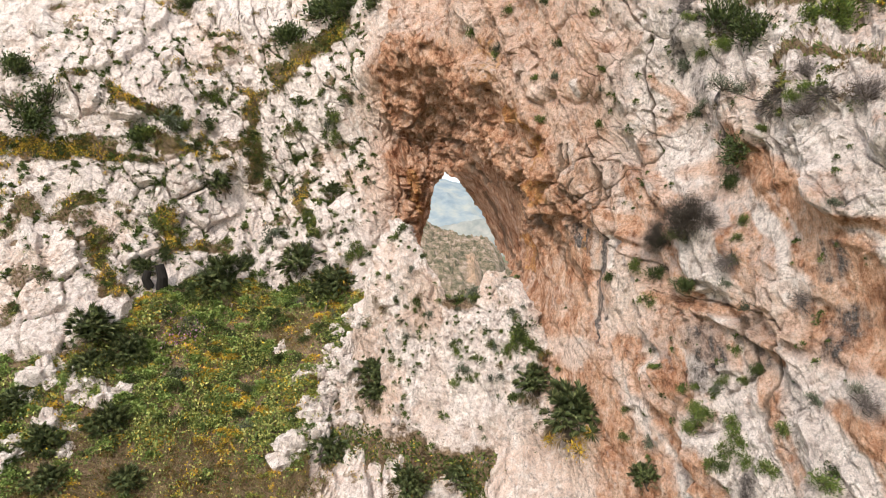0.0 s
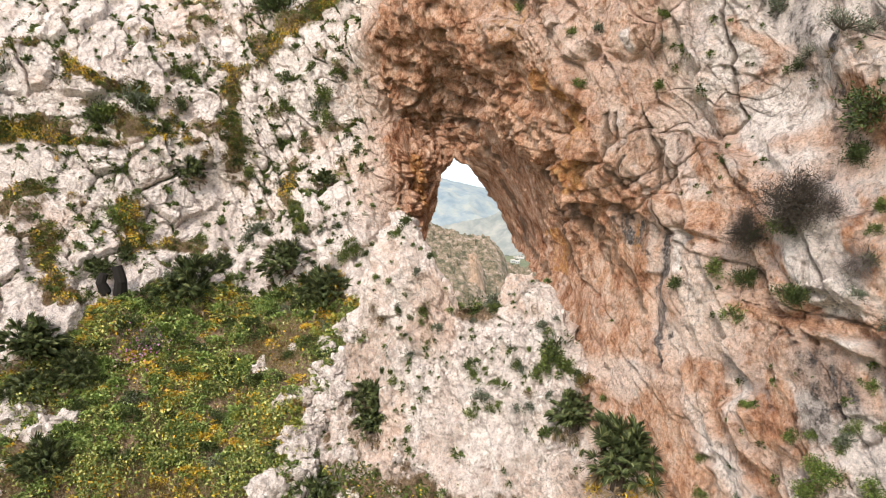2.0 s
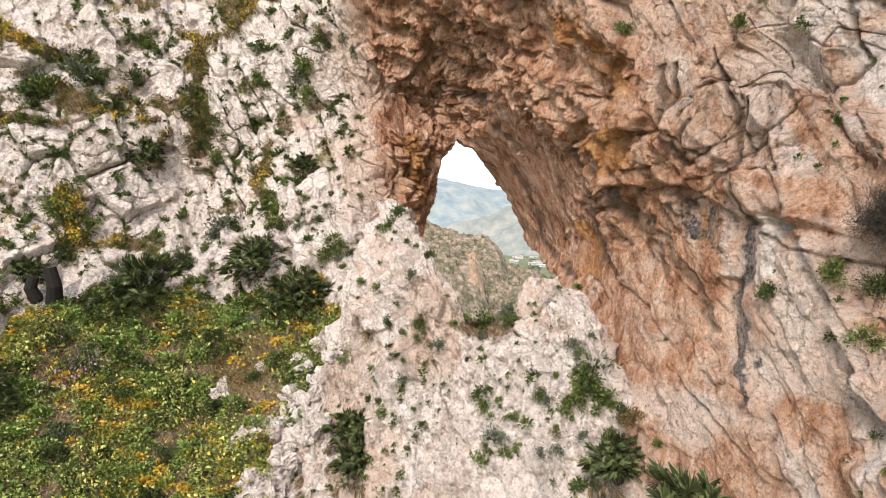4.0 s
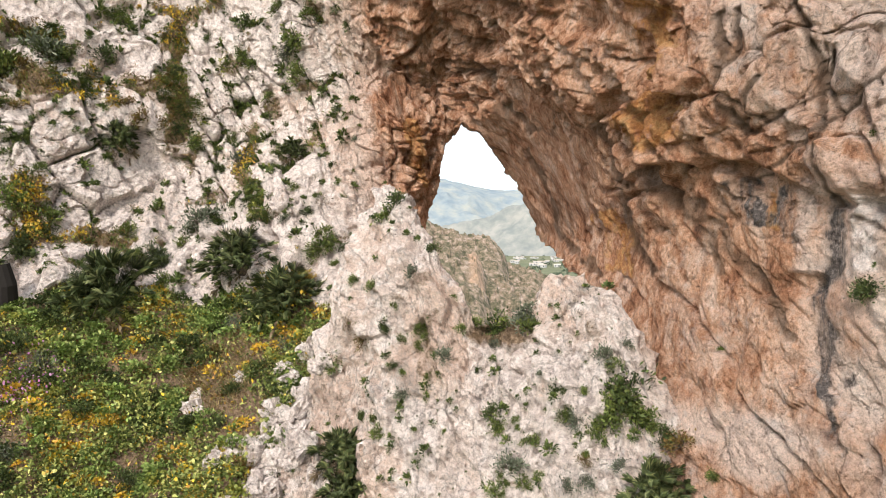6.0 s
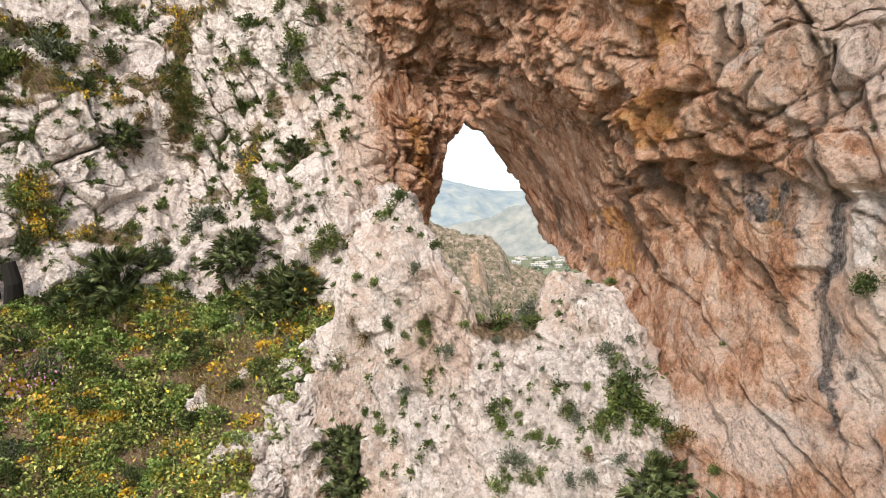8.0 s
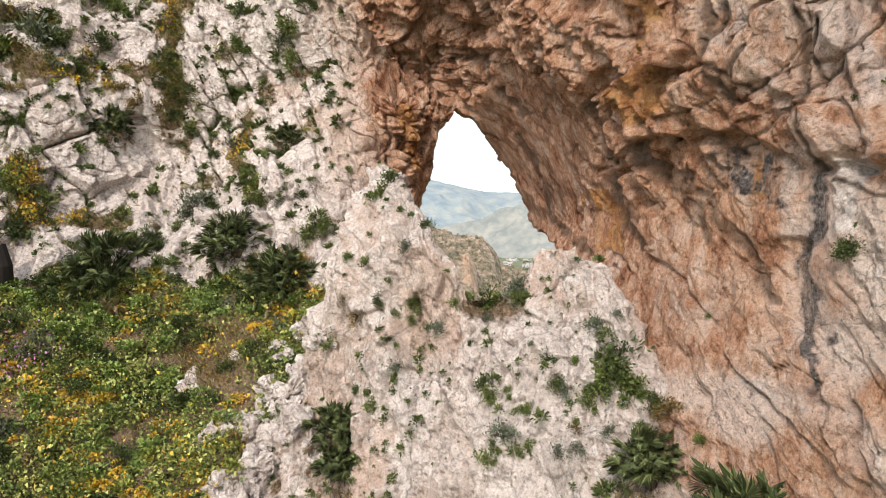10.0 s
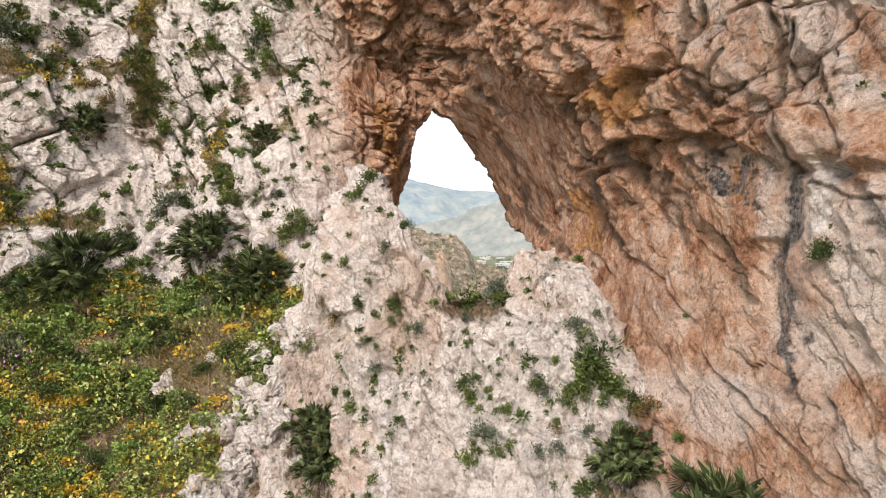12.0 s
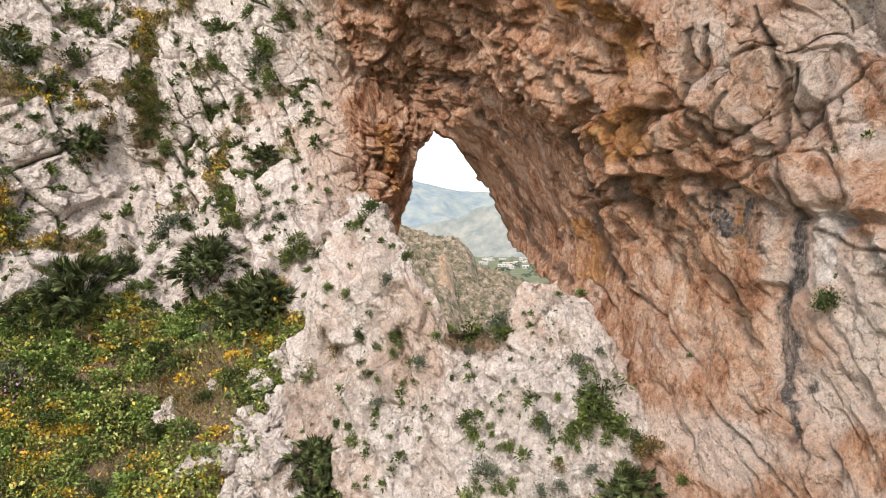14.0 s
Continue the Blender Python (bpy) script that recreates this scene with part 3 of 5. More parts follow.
    soil = np.clip(np.maximum(patch, ledges * smooth(-0.5, 0.3, f_mid + 0.4)) + slope * smooth(0.45, 0.9, f_mid - 0.4 * f_big) * 0.6 * (1 - pillar), 0, 1)
    GRID["cliff"] = (moved.reshape(-1, 3), n.reshape(-1, 3), patch, ledges, soil, joint * slope, (np.gradient(X, axis=1) * np.gradient(Z, axis=0)).ravel())
    keep = ~inside(x + 0.03 * f_mid + 0.03 * soft_noise(flat * 8, 98), z + 0.03 * lumps, OPENING).reshape(X.shape)

    def back(v, t):
        out = v.copy()
        out[:, 0] += (v[:, 0] - 0.6) * 0.35 * t * t
        out[:, 2] += (v[:, 2] - 12.6) * 0.25 * t * t * (v[:, 2] > 12.6)
        out[:, 1] += 1.6 * t + 0.1 * soft_noise(v * 3 + 5 * t, 97)
        return out

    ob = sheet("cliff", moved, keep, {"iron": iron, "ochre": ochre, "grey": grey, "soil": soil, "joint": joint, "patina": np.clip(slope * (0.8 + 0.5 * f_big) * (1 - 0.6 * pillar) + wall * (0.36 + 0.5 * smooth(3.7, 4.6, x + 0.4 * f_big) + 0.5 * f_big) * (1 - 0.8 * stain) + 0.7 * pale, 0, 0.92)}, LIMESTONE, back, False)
    return tagged(ob, "pale limestone cliff with an orange-stained natural arch", "cliff", kind="structure")


CREST = [(-5.2, 4.6), (-4.3, 6.3), (-3.3, 8.2), (-2.78, 9.6), (-2.42, 10.8), (-1.95, 12.0), (-1.48, 12.95), (-1.18, 12.8), (-0.76, 12.3), (-0.15, 11.45), (0.2, 10.9), (0.5, 10.7), (0.8, 10.85), (1.0, 11.35), (1.3, 11.5), (1.7, 11.45), (1.95, 11.15), (2.5, 10.3), (3.1, 9.1), (3.7, 7.9), (4.6, 6.2)]


def build_spur():
    """The pale spur below the arch, whose broken crest closes the opening from below."""
    xs = steps((-5.2, 4.6, 0.027))
    top = np.interp(xs, [a for a, _ in CREST], [b for _, b in CREST])
    top = np.convolve(np.pad(top, 4, "edge"), np.ones(9) / 9, "valid")
    top += 0.06 * soft_noise(np.stack([xs * 4, xs * 0, xs * 0], 1), 88)
    rise = steps((0, 0.35, 0.02), (0.35, 1.0, 0.0036))
    z_front = 1.0 + (top[None] - 1.0) * rise[:, None]
    X = np.repeat(xs[None], len(rise), 0)
    below = top[None] - z_front
    y = 18.9 - 0.55 * X + 0.36 * (z_front - 10) - 0.5 * np.exp(-((X + 0.9) ** 2 + (z_front - 11.3) ** 2) / 0.8)
    y += 0.45 * np.exp(-((X - 0.5) ** 2) / 0.15 - (z_front - 10.4) ** 2 / 0.5)
    r = 0.5
    y += r * (1 - np.sqrt(np.clip(1 - np.clip((r - below) / r, 0, 1) ** 2, 0, 1)))
    back = np.linspace(0.03, 1, 40)[:, None]
    Xb, yb, zb = np.repeat(xs[None], 40, 0), y[-1][None] + 5.5 * back**1.5, top[None] - 0.02 - 4.0 * back**1.3
    p = np.stack([np.concatenate([X, Xb]), np.concatenate([y, yb]), np.concatenate([z_front, zb])], 2)
    n = normals_of(p)
    flat = p.reshape(-1, 3)
    d, joint, f_big, f_mid, lumps = relief(flat, (0.0, 0.0, 0.0, np.ones(len(flat))))
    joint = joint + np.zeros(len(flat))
    moved = p + n * d.reshape(p.shape[:2])[..., None]
    x, z = flat[:, 0], flat[:, 2]
    iron = np.clip(0.0 + 0.18 * f_big + 0.12 * f_mid + 0.4 * smooth(0.7, 1.6, x - np.interp(z, [7, 10, 11], [3.0, 1.2, 0.9])), 0, 0.75)
    soil = np.clip(smooth(0.5, 0.95, f_mid - 0.3 * f_big) * 0.5 + 0.8 * along(x + 0.2 * f_mid, z, [(0.3, 10.6), (0.7, 10.55)], 0.4) + smooth(7.6, 6.6, z + 0.5 * f_mid), 0, 1)
    GRID["spur"] = (moved.reshape(-1, 3)[: len(xs) * len(rise)], n.reshape(-1, 3)[: len(xs) * len(rise)])
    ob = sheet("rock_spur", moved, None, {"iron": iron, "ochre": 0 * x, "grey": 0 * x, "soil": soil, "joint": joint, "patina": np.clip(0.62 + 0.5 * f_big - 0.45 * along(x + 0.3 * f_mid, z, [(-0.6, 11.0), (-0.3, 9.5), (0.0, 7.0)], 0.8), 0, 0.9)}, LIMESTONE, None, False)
    return tagged(ob, "pale pinkish limestone spur with a broken crest below the arch", "rock", kind="structure")


# dark water streaks on the face, and ledges where soil and grass lie (x, z)
GRID = {}
GREY_STREAKS = [
    ([(5.09, 16.05), (4.87, 15.41), (4.9, 14.63), (5.06, 14.02), (5.09, 13.4)], 0.2, 0.5), ([(3.58, 12.3), (3.53, 11.76), (3.52, 11.21), (3.54, 10.9)], 0.07, 1.0), ([(3.53, 11.0), (3.52, 10.64), (3.46, 9.82)], 0.03, 0.9), ([(3.1, 12.55), (3.2, 12.25), (3.26, 12.1)], 0.12, 0.9), ([(3.38, 12.45), (3.37, 12.15), (3.4, 11.88)], 0.07, 0.9),
    ([(4.59, 10.5), (4.71, 9.9), (4.6, 9.5)], 0.24, 0.6), ([(5.04, 10.75), (5.12, 10.1)], 0.2, 0.55), ([(5.73, 12.05), (5.79, 11.5)], 0.18, 0.6), ([(6.05, 11.0), (5.85, 10.4)], 0.22, 0.6),
    ([(3.0, 10.05), (3.05, 9.7)], 0.34, 0.22), ([(3.42, 9.9), (3.43, 9.6)], 0.2, 0.3), ([(2.95, 14.2), (3.04, 13.9)], 0.2, 0.4),
]
IRON_BANDS = [
    ([(3.7, 12.89), (4.06, 12.6), (3.88, 12.13)], 0.2, 0.8), ([(4.3, 14.3), (4.4, 13.4), (4.6, 12.9)], 0.2, 0.55),
    ([(5.14, 14.18), (5.41, 13.45), (5.58, 12.65), (5.82, 12.1), (6.01, 11.56), (6.28, 10.94)], 0.28, 0.95), ([(5.49, 13.01), (5.78, 12.59), (6.09, 12.35), (6.28, 12.09)], 0.16, 0.85),
    ([(4.19, 11.02), (4.66, 10.91), (4.94, 10.84)], 0.2, 0.8), ([(6.1, 10.75), (6.34, 10.36)], 0.3, 1.0), ([(5.72, 11.64), (5.84, 11.18), (6.01, 10.63)], 0.2, 0.8), ([(5.83, 9.6), (5.99, 9.19)], 0.25, 1.0),
    ([(5.3, 10.46), (5.28, 10.13)], 0.15, 0.7), ([(1.74, 15.77), (2.31, 14.68), (2.79, 13.5)], 0.32, 0.95), ([(4.4, 15.7), (4.68, 15.0), (4.51, 14.41)], 0.16, 0.6),
    ([(3.75, 10.0), (4.0, 9.3), (4.35, 8.5), (4.7, 7.7)], 0.3, 0.8), ([(2.9, 14.9), (3.3, 13.6), (3.75, 12.9)], 0.25, 0.6),
]
OCHRE_BANDS = [
    ([(2.42, 13.75), (2.68, 13.32)], 0.22, 0.8), ([(2.23, 14.74), (2.57, 14.23), (2.54, 13.58)], 0.14, 0.9), ([(2.41, 12.38), (2.62, 11.9), (2.55, 11.4)], 0.10, 0.8), ([(1.74, 15.77), (2.31, 14.68)], 0.12, 0.9),
    ([(3.3, 12.35), (3.32, 11.95)], 0.05, 0.7), ([(-1.15, 14.7), (-1.05, 13.9), (-0.95, 13.4)], 0.25, 0.9), ([(0.9, 17.6), (1.3, 16.6)], 0.25, 0.5),
]
PALE_BANDS = [([(3.45, 12.38), (3.44, 11.88), (3.44, 11.53)], 0.05, 0.5), ([(3.75, 12.2), (3.68, 11.6)], 0.12, 0.9), ([(2.77, 9.6), (3.2, 9.8), (3.04, 9.38)], 0.34, 0.6), ([(3.0, 15.85), (3.05, 15.55)], 0.12, 0.8)]
BOSSES = [(3.49, 13.19, 0.08, 0.16, 0.14), (3.64, 13.03, 0.07, 0.15, 0.14), (3.70, 12.60, 0.16, 0.30, 0.22), (3.3, 13.65, 0.2, 0.4, 0.12), (2.88, 13.40, 0.15, 0.22, 0.12), (3.72, 13.65, 0.16, 0.3, 0.12), (3.3, 12.97, 0.1, 0.1, 0.12)]
GROOVES = [
    ([(4.98, 15.9), (4.80, 15.0), (4.90, 14.3), (5.13, 13.6), (5.05, 12.85), (5.36, 12.2), (5.74, 11.57), (6.0, 11.0)], 0.46, 0.34), ([(5.47, 13.0), (5.76, 12.43), (6.17, 12.13), (6.6, 11.8)], 0.22, 0.26), ([(5.07, 11.71), (5.71, 11.27), (6.26, 10.86)], 0.2, 0.18), ([(6.05, 10.85), (6.3, 10.07)], 0.25, 0.22),
    ([(5.2, 13.0), (5.45, 12.6), (5.65, 12.2), (6.0, 11.5), (6.25, 10.7)], 0.34, 0.28), ([(4.49, 14.1), (4.54, 13.1), (4.67, 12.7)], 0.2, 0.16), ([(4.36, 10.94), (4.8, 10.7), (5.17, 10.4), (5.6, 10.2)], 0.1, 0.06),
    ([(3.57, 12.4), (3.53, 10.9), (3.63, 10.2), (3.86, 9.5), (4.17, 8.85), (4.5, 7.9)], 0.14, 0.12), ([(1.2, 16.3), (2.0, 15.0), (2.5, 14.2)], 0.16, 0.15), ([(0.3, 15.9), (0.9, 15.2), (1.3, 14.4)], 0.12, 0.2),
]
CREASES = [
    [(-0.33, 16.34), (0.48, 15.64), (0.81, 14.92), (1.49, 14.23)], [(1.43, 13.91), (2.08, 12.62), (2.39, 11.35)], [(2.13, 13.85), (2.5, 12.78), (2.74, 11.46)], [(2.62, 12.99), (2.91, 12.26), (3.06, 11.51)],
    [(2.95, 12.4), (3.1, 11.8), (3.3, 11.3), (3.38, 10.8)],
]
CRACKS = [
    [(3.2, 13.69), (3.13, 13.25), (3.18, 13.09), (3.54, 13.41), (3.55, 13.79)], [(2.85, 14.47), (2.95, 13.55), (3.16, 13.1)], [(3.33, 14.3), (3.53, 13.49), (3.69, 13.18)],
    [(3.17, 12.55), (3.51, 12.9), (4.05, 13.6), (4.39, 13.85), (4.54, 14.1), (4.36, 14.87), (4.27, 15.85), (4.46, 16.5)], [(3.58, 12.27), (3.64, 12.98), (3.43, 13.8), (3.27, 14.56)],
    [(3.67, 12.13), (4.18, 11.68), (4.35, 11.26), (4.89, 10.95), (5.36, 10.87)], [(5.03, 10.8), (5.09, 10.0), (4.85, 9.5)], [(5.34, 10.5), (5.2, 9.6), (5.16, 9.0)], [(2.75, 14.5), (2.95, 13.6), (3.3, 13.2)],
]
HOLLOWS = [(3.43, 11.4, 0.12), (3.5, 12.57, 0.09), (2.2, 13.98, 0.16), (3.12, 11.45, 0.05), (3.05, 11.05, 0.05), (3.02, 10.54, 0.05), (2.8, 10.03, 0.05), (1.5, 13.68, 0.08), (-1.66, 15.64, 0.16), (1.98, 13.78, 0.1), (3.82, 8.66, 0.08)]
IRON_STAINS = [
    (5.09, 13.5, 0.5, 0.6), (5.65, 12.0, 0.5, 0.75), (6.0, 10.7, 0.6, 0.8), (5.1, 10.55, 0.4, 0.55), (3.72, 12.5, 0.4, 0.5), (4.71, 14.8, 0.4, 0.45), (3.94, 16.6, 0.5, 0.4), (1.1, 17.9, 0.7, 0.6), (4.05, 12.7, 0.4, 0.5),
    (4.3, 9.3, 0.6, 0.6), (6.2, 9.2, 0.5, 0.8), (5.57, 10.5, 0.4, 0.5), (-1.05, 14.6, 0.5, 1.0), (-1.1, 13.7, 0.5, 1.0), (2.35, 14.6, 0.4, 1.0), (2.55, 13.9, 0.4, 1.0),
]
MEADOW = [(-9.6, 10.6), (-8.2, 10.9), (-6.6, 10.6), (-5.2, 10.9), (-3.2, 11.2), (-2.5, 10.3), (-2.6, 9.3), (-3.0, 8.6), (-3.4, 7.6), (-3.5, 6.4), (-4.5, 3), (-14, 3), (-15, 7.5), (-11.6, 8.8), (-9.9, 9.0)]
GRASS_LEDGES = [
    ([(-4.0, 20.2), (-5.8, 19.2), (-7.4, 17.8)], 0.8), ([(-7.6, 18.2), (-7.2, 16.2), (-6.6, 14.6)], 0.4), ([(-15.5, 15.4), (-12.5, 15.6), (-10.5, 15.3), (-8.9, 15.6)], 0.55),
    ([(-15, 13.6), (-13, 13.2), (-11.8, 13.6)], 0.5), ([(-4.4, 12.6), (-5.3, 13.6), (-5.0, 14.6)], 0.3), ([(-9.6, 13.4), (-9.2, 12.2), (-7.6, 12.0)], 0.35), ([(6.2, 17.0), (8.0, 16.4), (9, 15.6)], 0.45),
    ([(6.0, 15.6), (6.9, 15.0), (7.4, 14.0)], 0.3), ([(-12, 18.0), (-11, 17.2), (-9.8, 16.9)], 0.3), ([(-11.3, 12.3), (-10.6, 11.0), (-9.9, 10.6)], 0.35),
]
cliff = build_cliff()
spur = build_spur()


# ---- ground, far hill, mountains ----
def earth(name, stops, scale, bump_size):
    m, n, l, b = material(name, 0.95)
    pos = n.new("ShaderNodeNewGeometry").outputs["Position"]
    t = noise_node(n, l, scale, 8, 0.68, pos)
    r = ramp_node(n, stops)
    l.new(t.outputs["Fac"], r.inputs["Fac"])
    u = noise_node(n, l, scale * 9, 5, 0.6, pos)
    v = ramp_node(n, [(0.3, (0.6, 0.6, 0.6)), (0.6, (1.0, 1.0, 1.0))])
    l.new(u.outputs["Fac"], v.inputs["Fac"])
    l.new(mix_node(n, l, 0.8, r.outputs["Color"], v.outputs["Color"], "MULTIPLY"), b.inputs["Base Color"])
    bump = n.new("ShaderNodeBump")
    bump.inputs["Strength"].default_value, bump.inputs["Distance"].default_value = 0.6, bump_size
    l.new(t.outputs["Fac"], bump.inputs["Height"])
    l.new(bump.outputs["Normal"], b.inputs["Normal"])
    return m


def build_ground():
    u = np.linspace(-1, 1, 160)
    xs = 40 * u + 4800 * u**5
    v = np.linspace(-1, 1, 200)
    ys = 20 + 60 * v + 4700 * v**5
    X, Y = np.meshgrid(xs, ys)
    front = 2.5 - 0.62 * (14.5 - Y) - 0.12 * np.maximum(X - 4, 0) * (Y < 14)
    behind = 7.0 - 0.45 * (Y - 29)
    Z = np.where(Y < 21, front, behind)
    Z = np.minimum(Z, np.where((Y > 14) & (Y < 29), 4.0, 99))
    Z = np.maximum(Z, -12.0)
    q = np.stack([X, Y, Z], 2).reshape(-1, 3)
    Z = Z + (0.5 * fractal(q * 0.12, 4, 5)).reshape(X.shape) * (np.abs(Y) < 300)
    ob = sheet("ground", np.stack([X, Y, Z], 2), mat=earth("valley_earth", [(0.3, (0.10, 0.12, 0.06)), (0.5, (0.16, 0.17, 0.09)), (0.7, (0.26, 0.24, 0.16))], 0.014, 0.3))
    return tagged(ob, "green and brown valley floor reaching to the mountains", "ground", kind="structure")


def build_hill():
    """The scrubby hill with a small orange cliff seen through the arch."""
    xs, ys = np.linspace(-60, 100, 380), np.linspace(160, 320, 240)
    X, Y = np.meshgrid(xs, ys)
    crest = np.interp(X, [-60, -25, -10, -3, 8, 16, 19, 22, 28, 38, 55, 75, 100], [48, 32, 25, 20, 17.5, 15.5, 13.5, 7.5, 5.0, 2.0, -6, -13, -15])
    near = np.interp(X, [-60, -3, 4, 9, 12, 18, 24, 40, 60, 100], [30, 14, 12.5, 10.0, 4.0, 2.5, 1.0, -2, -10, -16])
    far_ridge = crest - np.where(Y < 250, (250 - Y) * 0.55, (Y - 250) * 0.7)
    near_ridge = near - np.where(Y < 205, (205 - Y) * 0.5, (Y - 205) * 0.9)
    Z = np.maximum(np.maximum(far_ridge, near_ridge), -14)
    q = np.stack([X, Y, Z], 2).reshape(-1, 3)
    gap, pick, tilt = blocks(q * (0.35, 0.2, 0.35), 33)
    gap2, pick2, tilt2 = blocks(q * 0.9, 34)
    bumps = 1.1 * tilt + 0.8 * (pick - 0.5) + 0.5 * (pick2 - 0.5) + 0.5 * tilt2 + 0.7 * fractal(q * 0.2, 4, 9)
    Z = Z + bumps.reshape(X.shape)
    bluff = along(X.ravel(), Y.ravel() * 0 + near.ravel(), [(8.0, 11), (9.5, 7)], 1.9) * (np.abs(Y.ravel() - 199) < 9) * np.clip(0.45 + 0.5 * fractal(q * 0.6, 3, 66), 0, 0.8)
    m, n, l, b = material("scrub_hillside", 0.95)
    pos = n.new("ShaderNodeNewGeometry").outputs["Position"]
    a = noise_node(n, l, 0.42, 9, 0.74, pos)
    r = ramp_node(n, [(0.38, (0.06, 0.062, 0.036)), (0.46, (0.13, 0.112, 0.072)), (0.54, (0.24, 0.18, 0.13)), (0.64, (0.38, 0.30, 0.245))])
    l.new(a.outputs["Fac"], r.inputs["Fac"])
    mark = n.new("ShaderNodeAttribute")
    mark.attribute_name = "bluff"
    l.new(mix_node(n, l, mark.outputs["Fac"], r.outputs["Color"], (0.50, 0.32, 0.22)), b.inputs["Base Color"])
    ob = sheet("hill", np.stack([X, Y, Z], 2), None, {"bluff": bluff}, m, None, False)
    return tagged(ob, "rocky hillside with grey-green scrub behind the arch", "hill", kind="structure")


def build_mountain():
    xs, ys = np.linspace(-1300, 2000, 440), np.linspace(2000, 4600, 300)
    X, Y = np.meshgrid(xs, ys)
    crest = np.interp(X, [-1600, -700, -250, -60, 60, 200, 330, 480, 700, 1100, 2400], [440, 450, 442, 438, 414, 388, 376, 370, 352, 315, 160])
    t = smooth(2950, 4250, Y) * (1 - 0.5 * smooth(4250, 4600, Y))
    q = np.stack([X, Y, 0 * X], 2).reshape(-1, 3)
    Z = -24 + (crest + 24) * t ** 1.15 + (60 * ridged(q * 0.0024, 6, 15) + 26 * fractal(q * 0.009, 5, 16)).reshape(X.shape) * t * (1 - 0.8 * smooth(0.6, 0.95, t)) - 8 * t
    shoulder = np.interp(X, [-400, 33, 180, 337, 700, 2000], [45, 92, 126, 190, 290, 330]) - np.where(Y < 2600, (2600 - Y) * 0.62, (Y - 2600) * 0.45)
    shoulder += (14 * ridged(q * 0.006, 5, 25) + 5 * fractal(q * 0.03, 4, 26)).reshape(X.shape)
    near = smooth(0, 6, shoulder - Z)
    Z = np.maximum(np.maximum(Z, shoulder), -24)
    m, n, l, b = material("mountain_painted_haze", 1.0)
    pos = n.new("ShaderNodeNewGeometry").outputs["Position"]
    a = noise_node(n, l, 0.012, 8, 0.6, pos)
    # the blue of distant haze is painted into these base colours
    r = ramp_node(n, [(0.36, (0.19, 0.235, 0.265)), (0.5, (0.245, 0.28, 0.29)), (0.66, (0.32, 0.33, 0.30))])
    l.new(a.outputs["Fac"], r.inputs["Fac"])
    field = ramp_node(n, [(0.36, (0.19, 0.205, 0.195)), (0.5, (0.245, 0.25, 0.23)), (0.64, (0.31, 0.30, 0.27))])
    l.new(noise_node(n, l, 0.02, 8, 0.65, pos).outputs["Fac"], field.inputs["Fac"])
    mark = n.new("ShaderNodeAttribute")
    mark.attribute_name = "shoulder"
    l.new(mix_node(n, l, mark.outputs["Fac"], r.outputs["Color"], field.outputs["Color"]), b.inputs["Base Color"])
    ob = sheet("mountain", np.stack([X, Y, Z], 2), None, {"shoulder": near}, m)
    return tagged(ob, "far mountain range beyond the valley, blue haze painted into its colour", "mountain", kind="structure")


build_ground()
build_hill()
build_mountain()


# ---- the far village on the plain ----
def painted(name, colour, rough=0.8):
    m, n, l, b = material(name, rough)
    t = noise_node(n, l, 0.6, 5, 0.6, n.new("ShaderNodeNewGeometry").outputs["Position"])
    r = ramp_node(n, [(0.3, tuple(c * 0.8 for c in colour)), (0.7, colour)])
    l.new(t.outputs["Fac"], r.inputs["Fac"])
    l.new(r.outputs["Color"], b.inputs["Base Color"])
    return m


WHITEWASH, ROOF_TILE, GLAZING = painted("whitewash", (0.5, 0.49, 0.48)), painted("roof_tile", (0.62, 0.52, 0.45)), painted("dark_window", (0.06, 0.07, 0.08), 0.3)


def solid(name, corners, faces, mat, parent):
    me = bpy.data.meshes.new(name)
    me.from_pydata(corners, [], faces)
    me.materials.append(mat)
    ob = new(name, me)
    ob.parent = parent
    return ob


BOX = [(0, 3, 2, 1), (4, 5, 6, 7), (0, 1, 5, 4), (1, 2, 6, 5), (2, 3, 7, 6), (3, 0, 4, 7)]


def make_house(w, d, h, rise):
    """A whitewashed house: walls, a pitched roof with eaves, windows in the front."""
    root = new("house")
    ring = [(-w, -d), (w, -d), (w, d), (-w, d)]
    solid("wall", [(a, b, -1.0) for a, b in ring] + [(a, b, h) for a, b in ring], BOX, WHITEWASH, root)
    e = 0.5
    solid("roof", [(-w - e, -d - e, h), (w + e, -d - e, h), (w + e, d + e, h), (-w - e, d + e, h), (-w - e, 0, h + rise), (w + e, 0, h + rise)], [(0, 1, 5, 4), (2, 3, 4, 5), (0, 4, 3), (1, 2, 5), (0, 3, 2, 1)], ROOF_TILE, root)
    for k in (-0.5, 0.5):
        x0, y0 = k * w, -d - 0.08
        solid("window", [(x0 - 0.7, y0, 1.0), (x0 + 0.7, y0, 1.0), (x0 + 0.7, y0 + 0.06, 1.0), (x0 - 0.7, y0 + 0.06, 1.0), (x0 - 0.7, y0, 2.6), (x0 + 0.7, y0, 2.6), (x0 + 0.7, y0 + 0.06, 2.6), (x0 - 0.7, y0 + 0.06, 2.6)], BOX, GLAZING, root)
    return tagged(root, "far whitewashed house with a tiled roof on the plain", "house", "village houses")


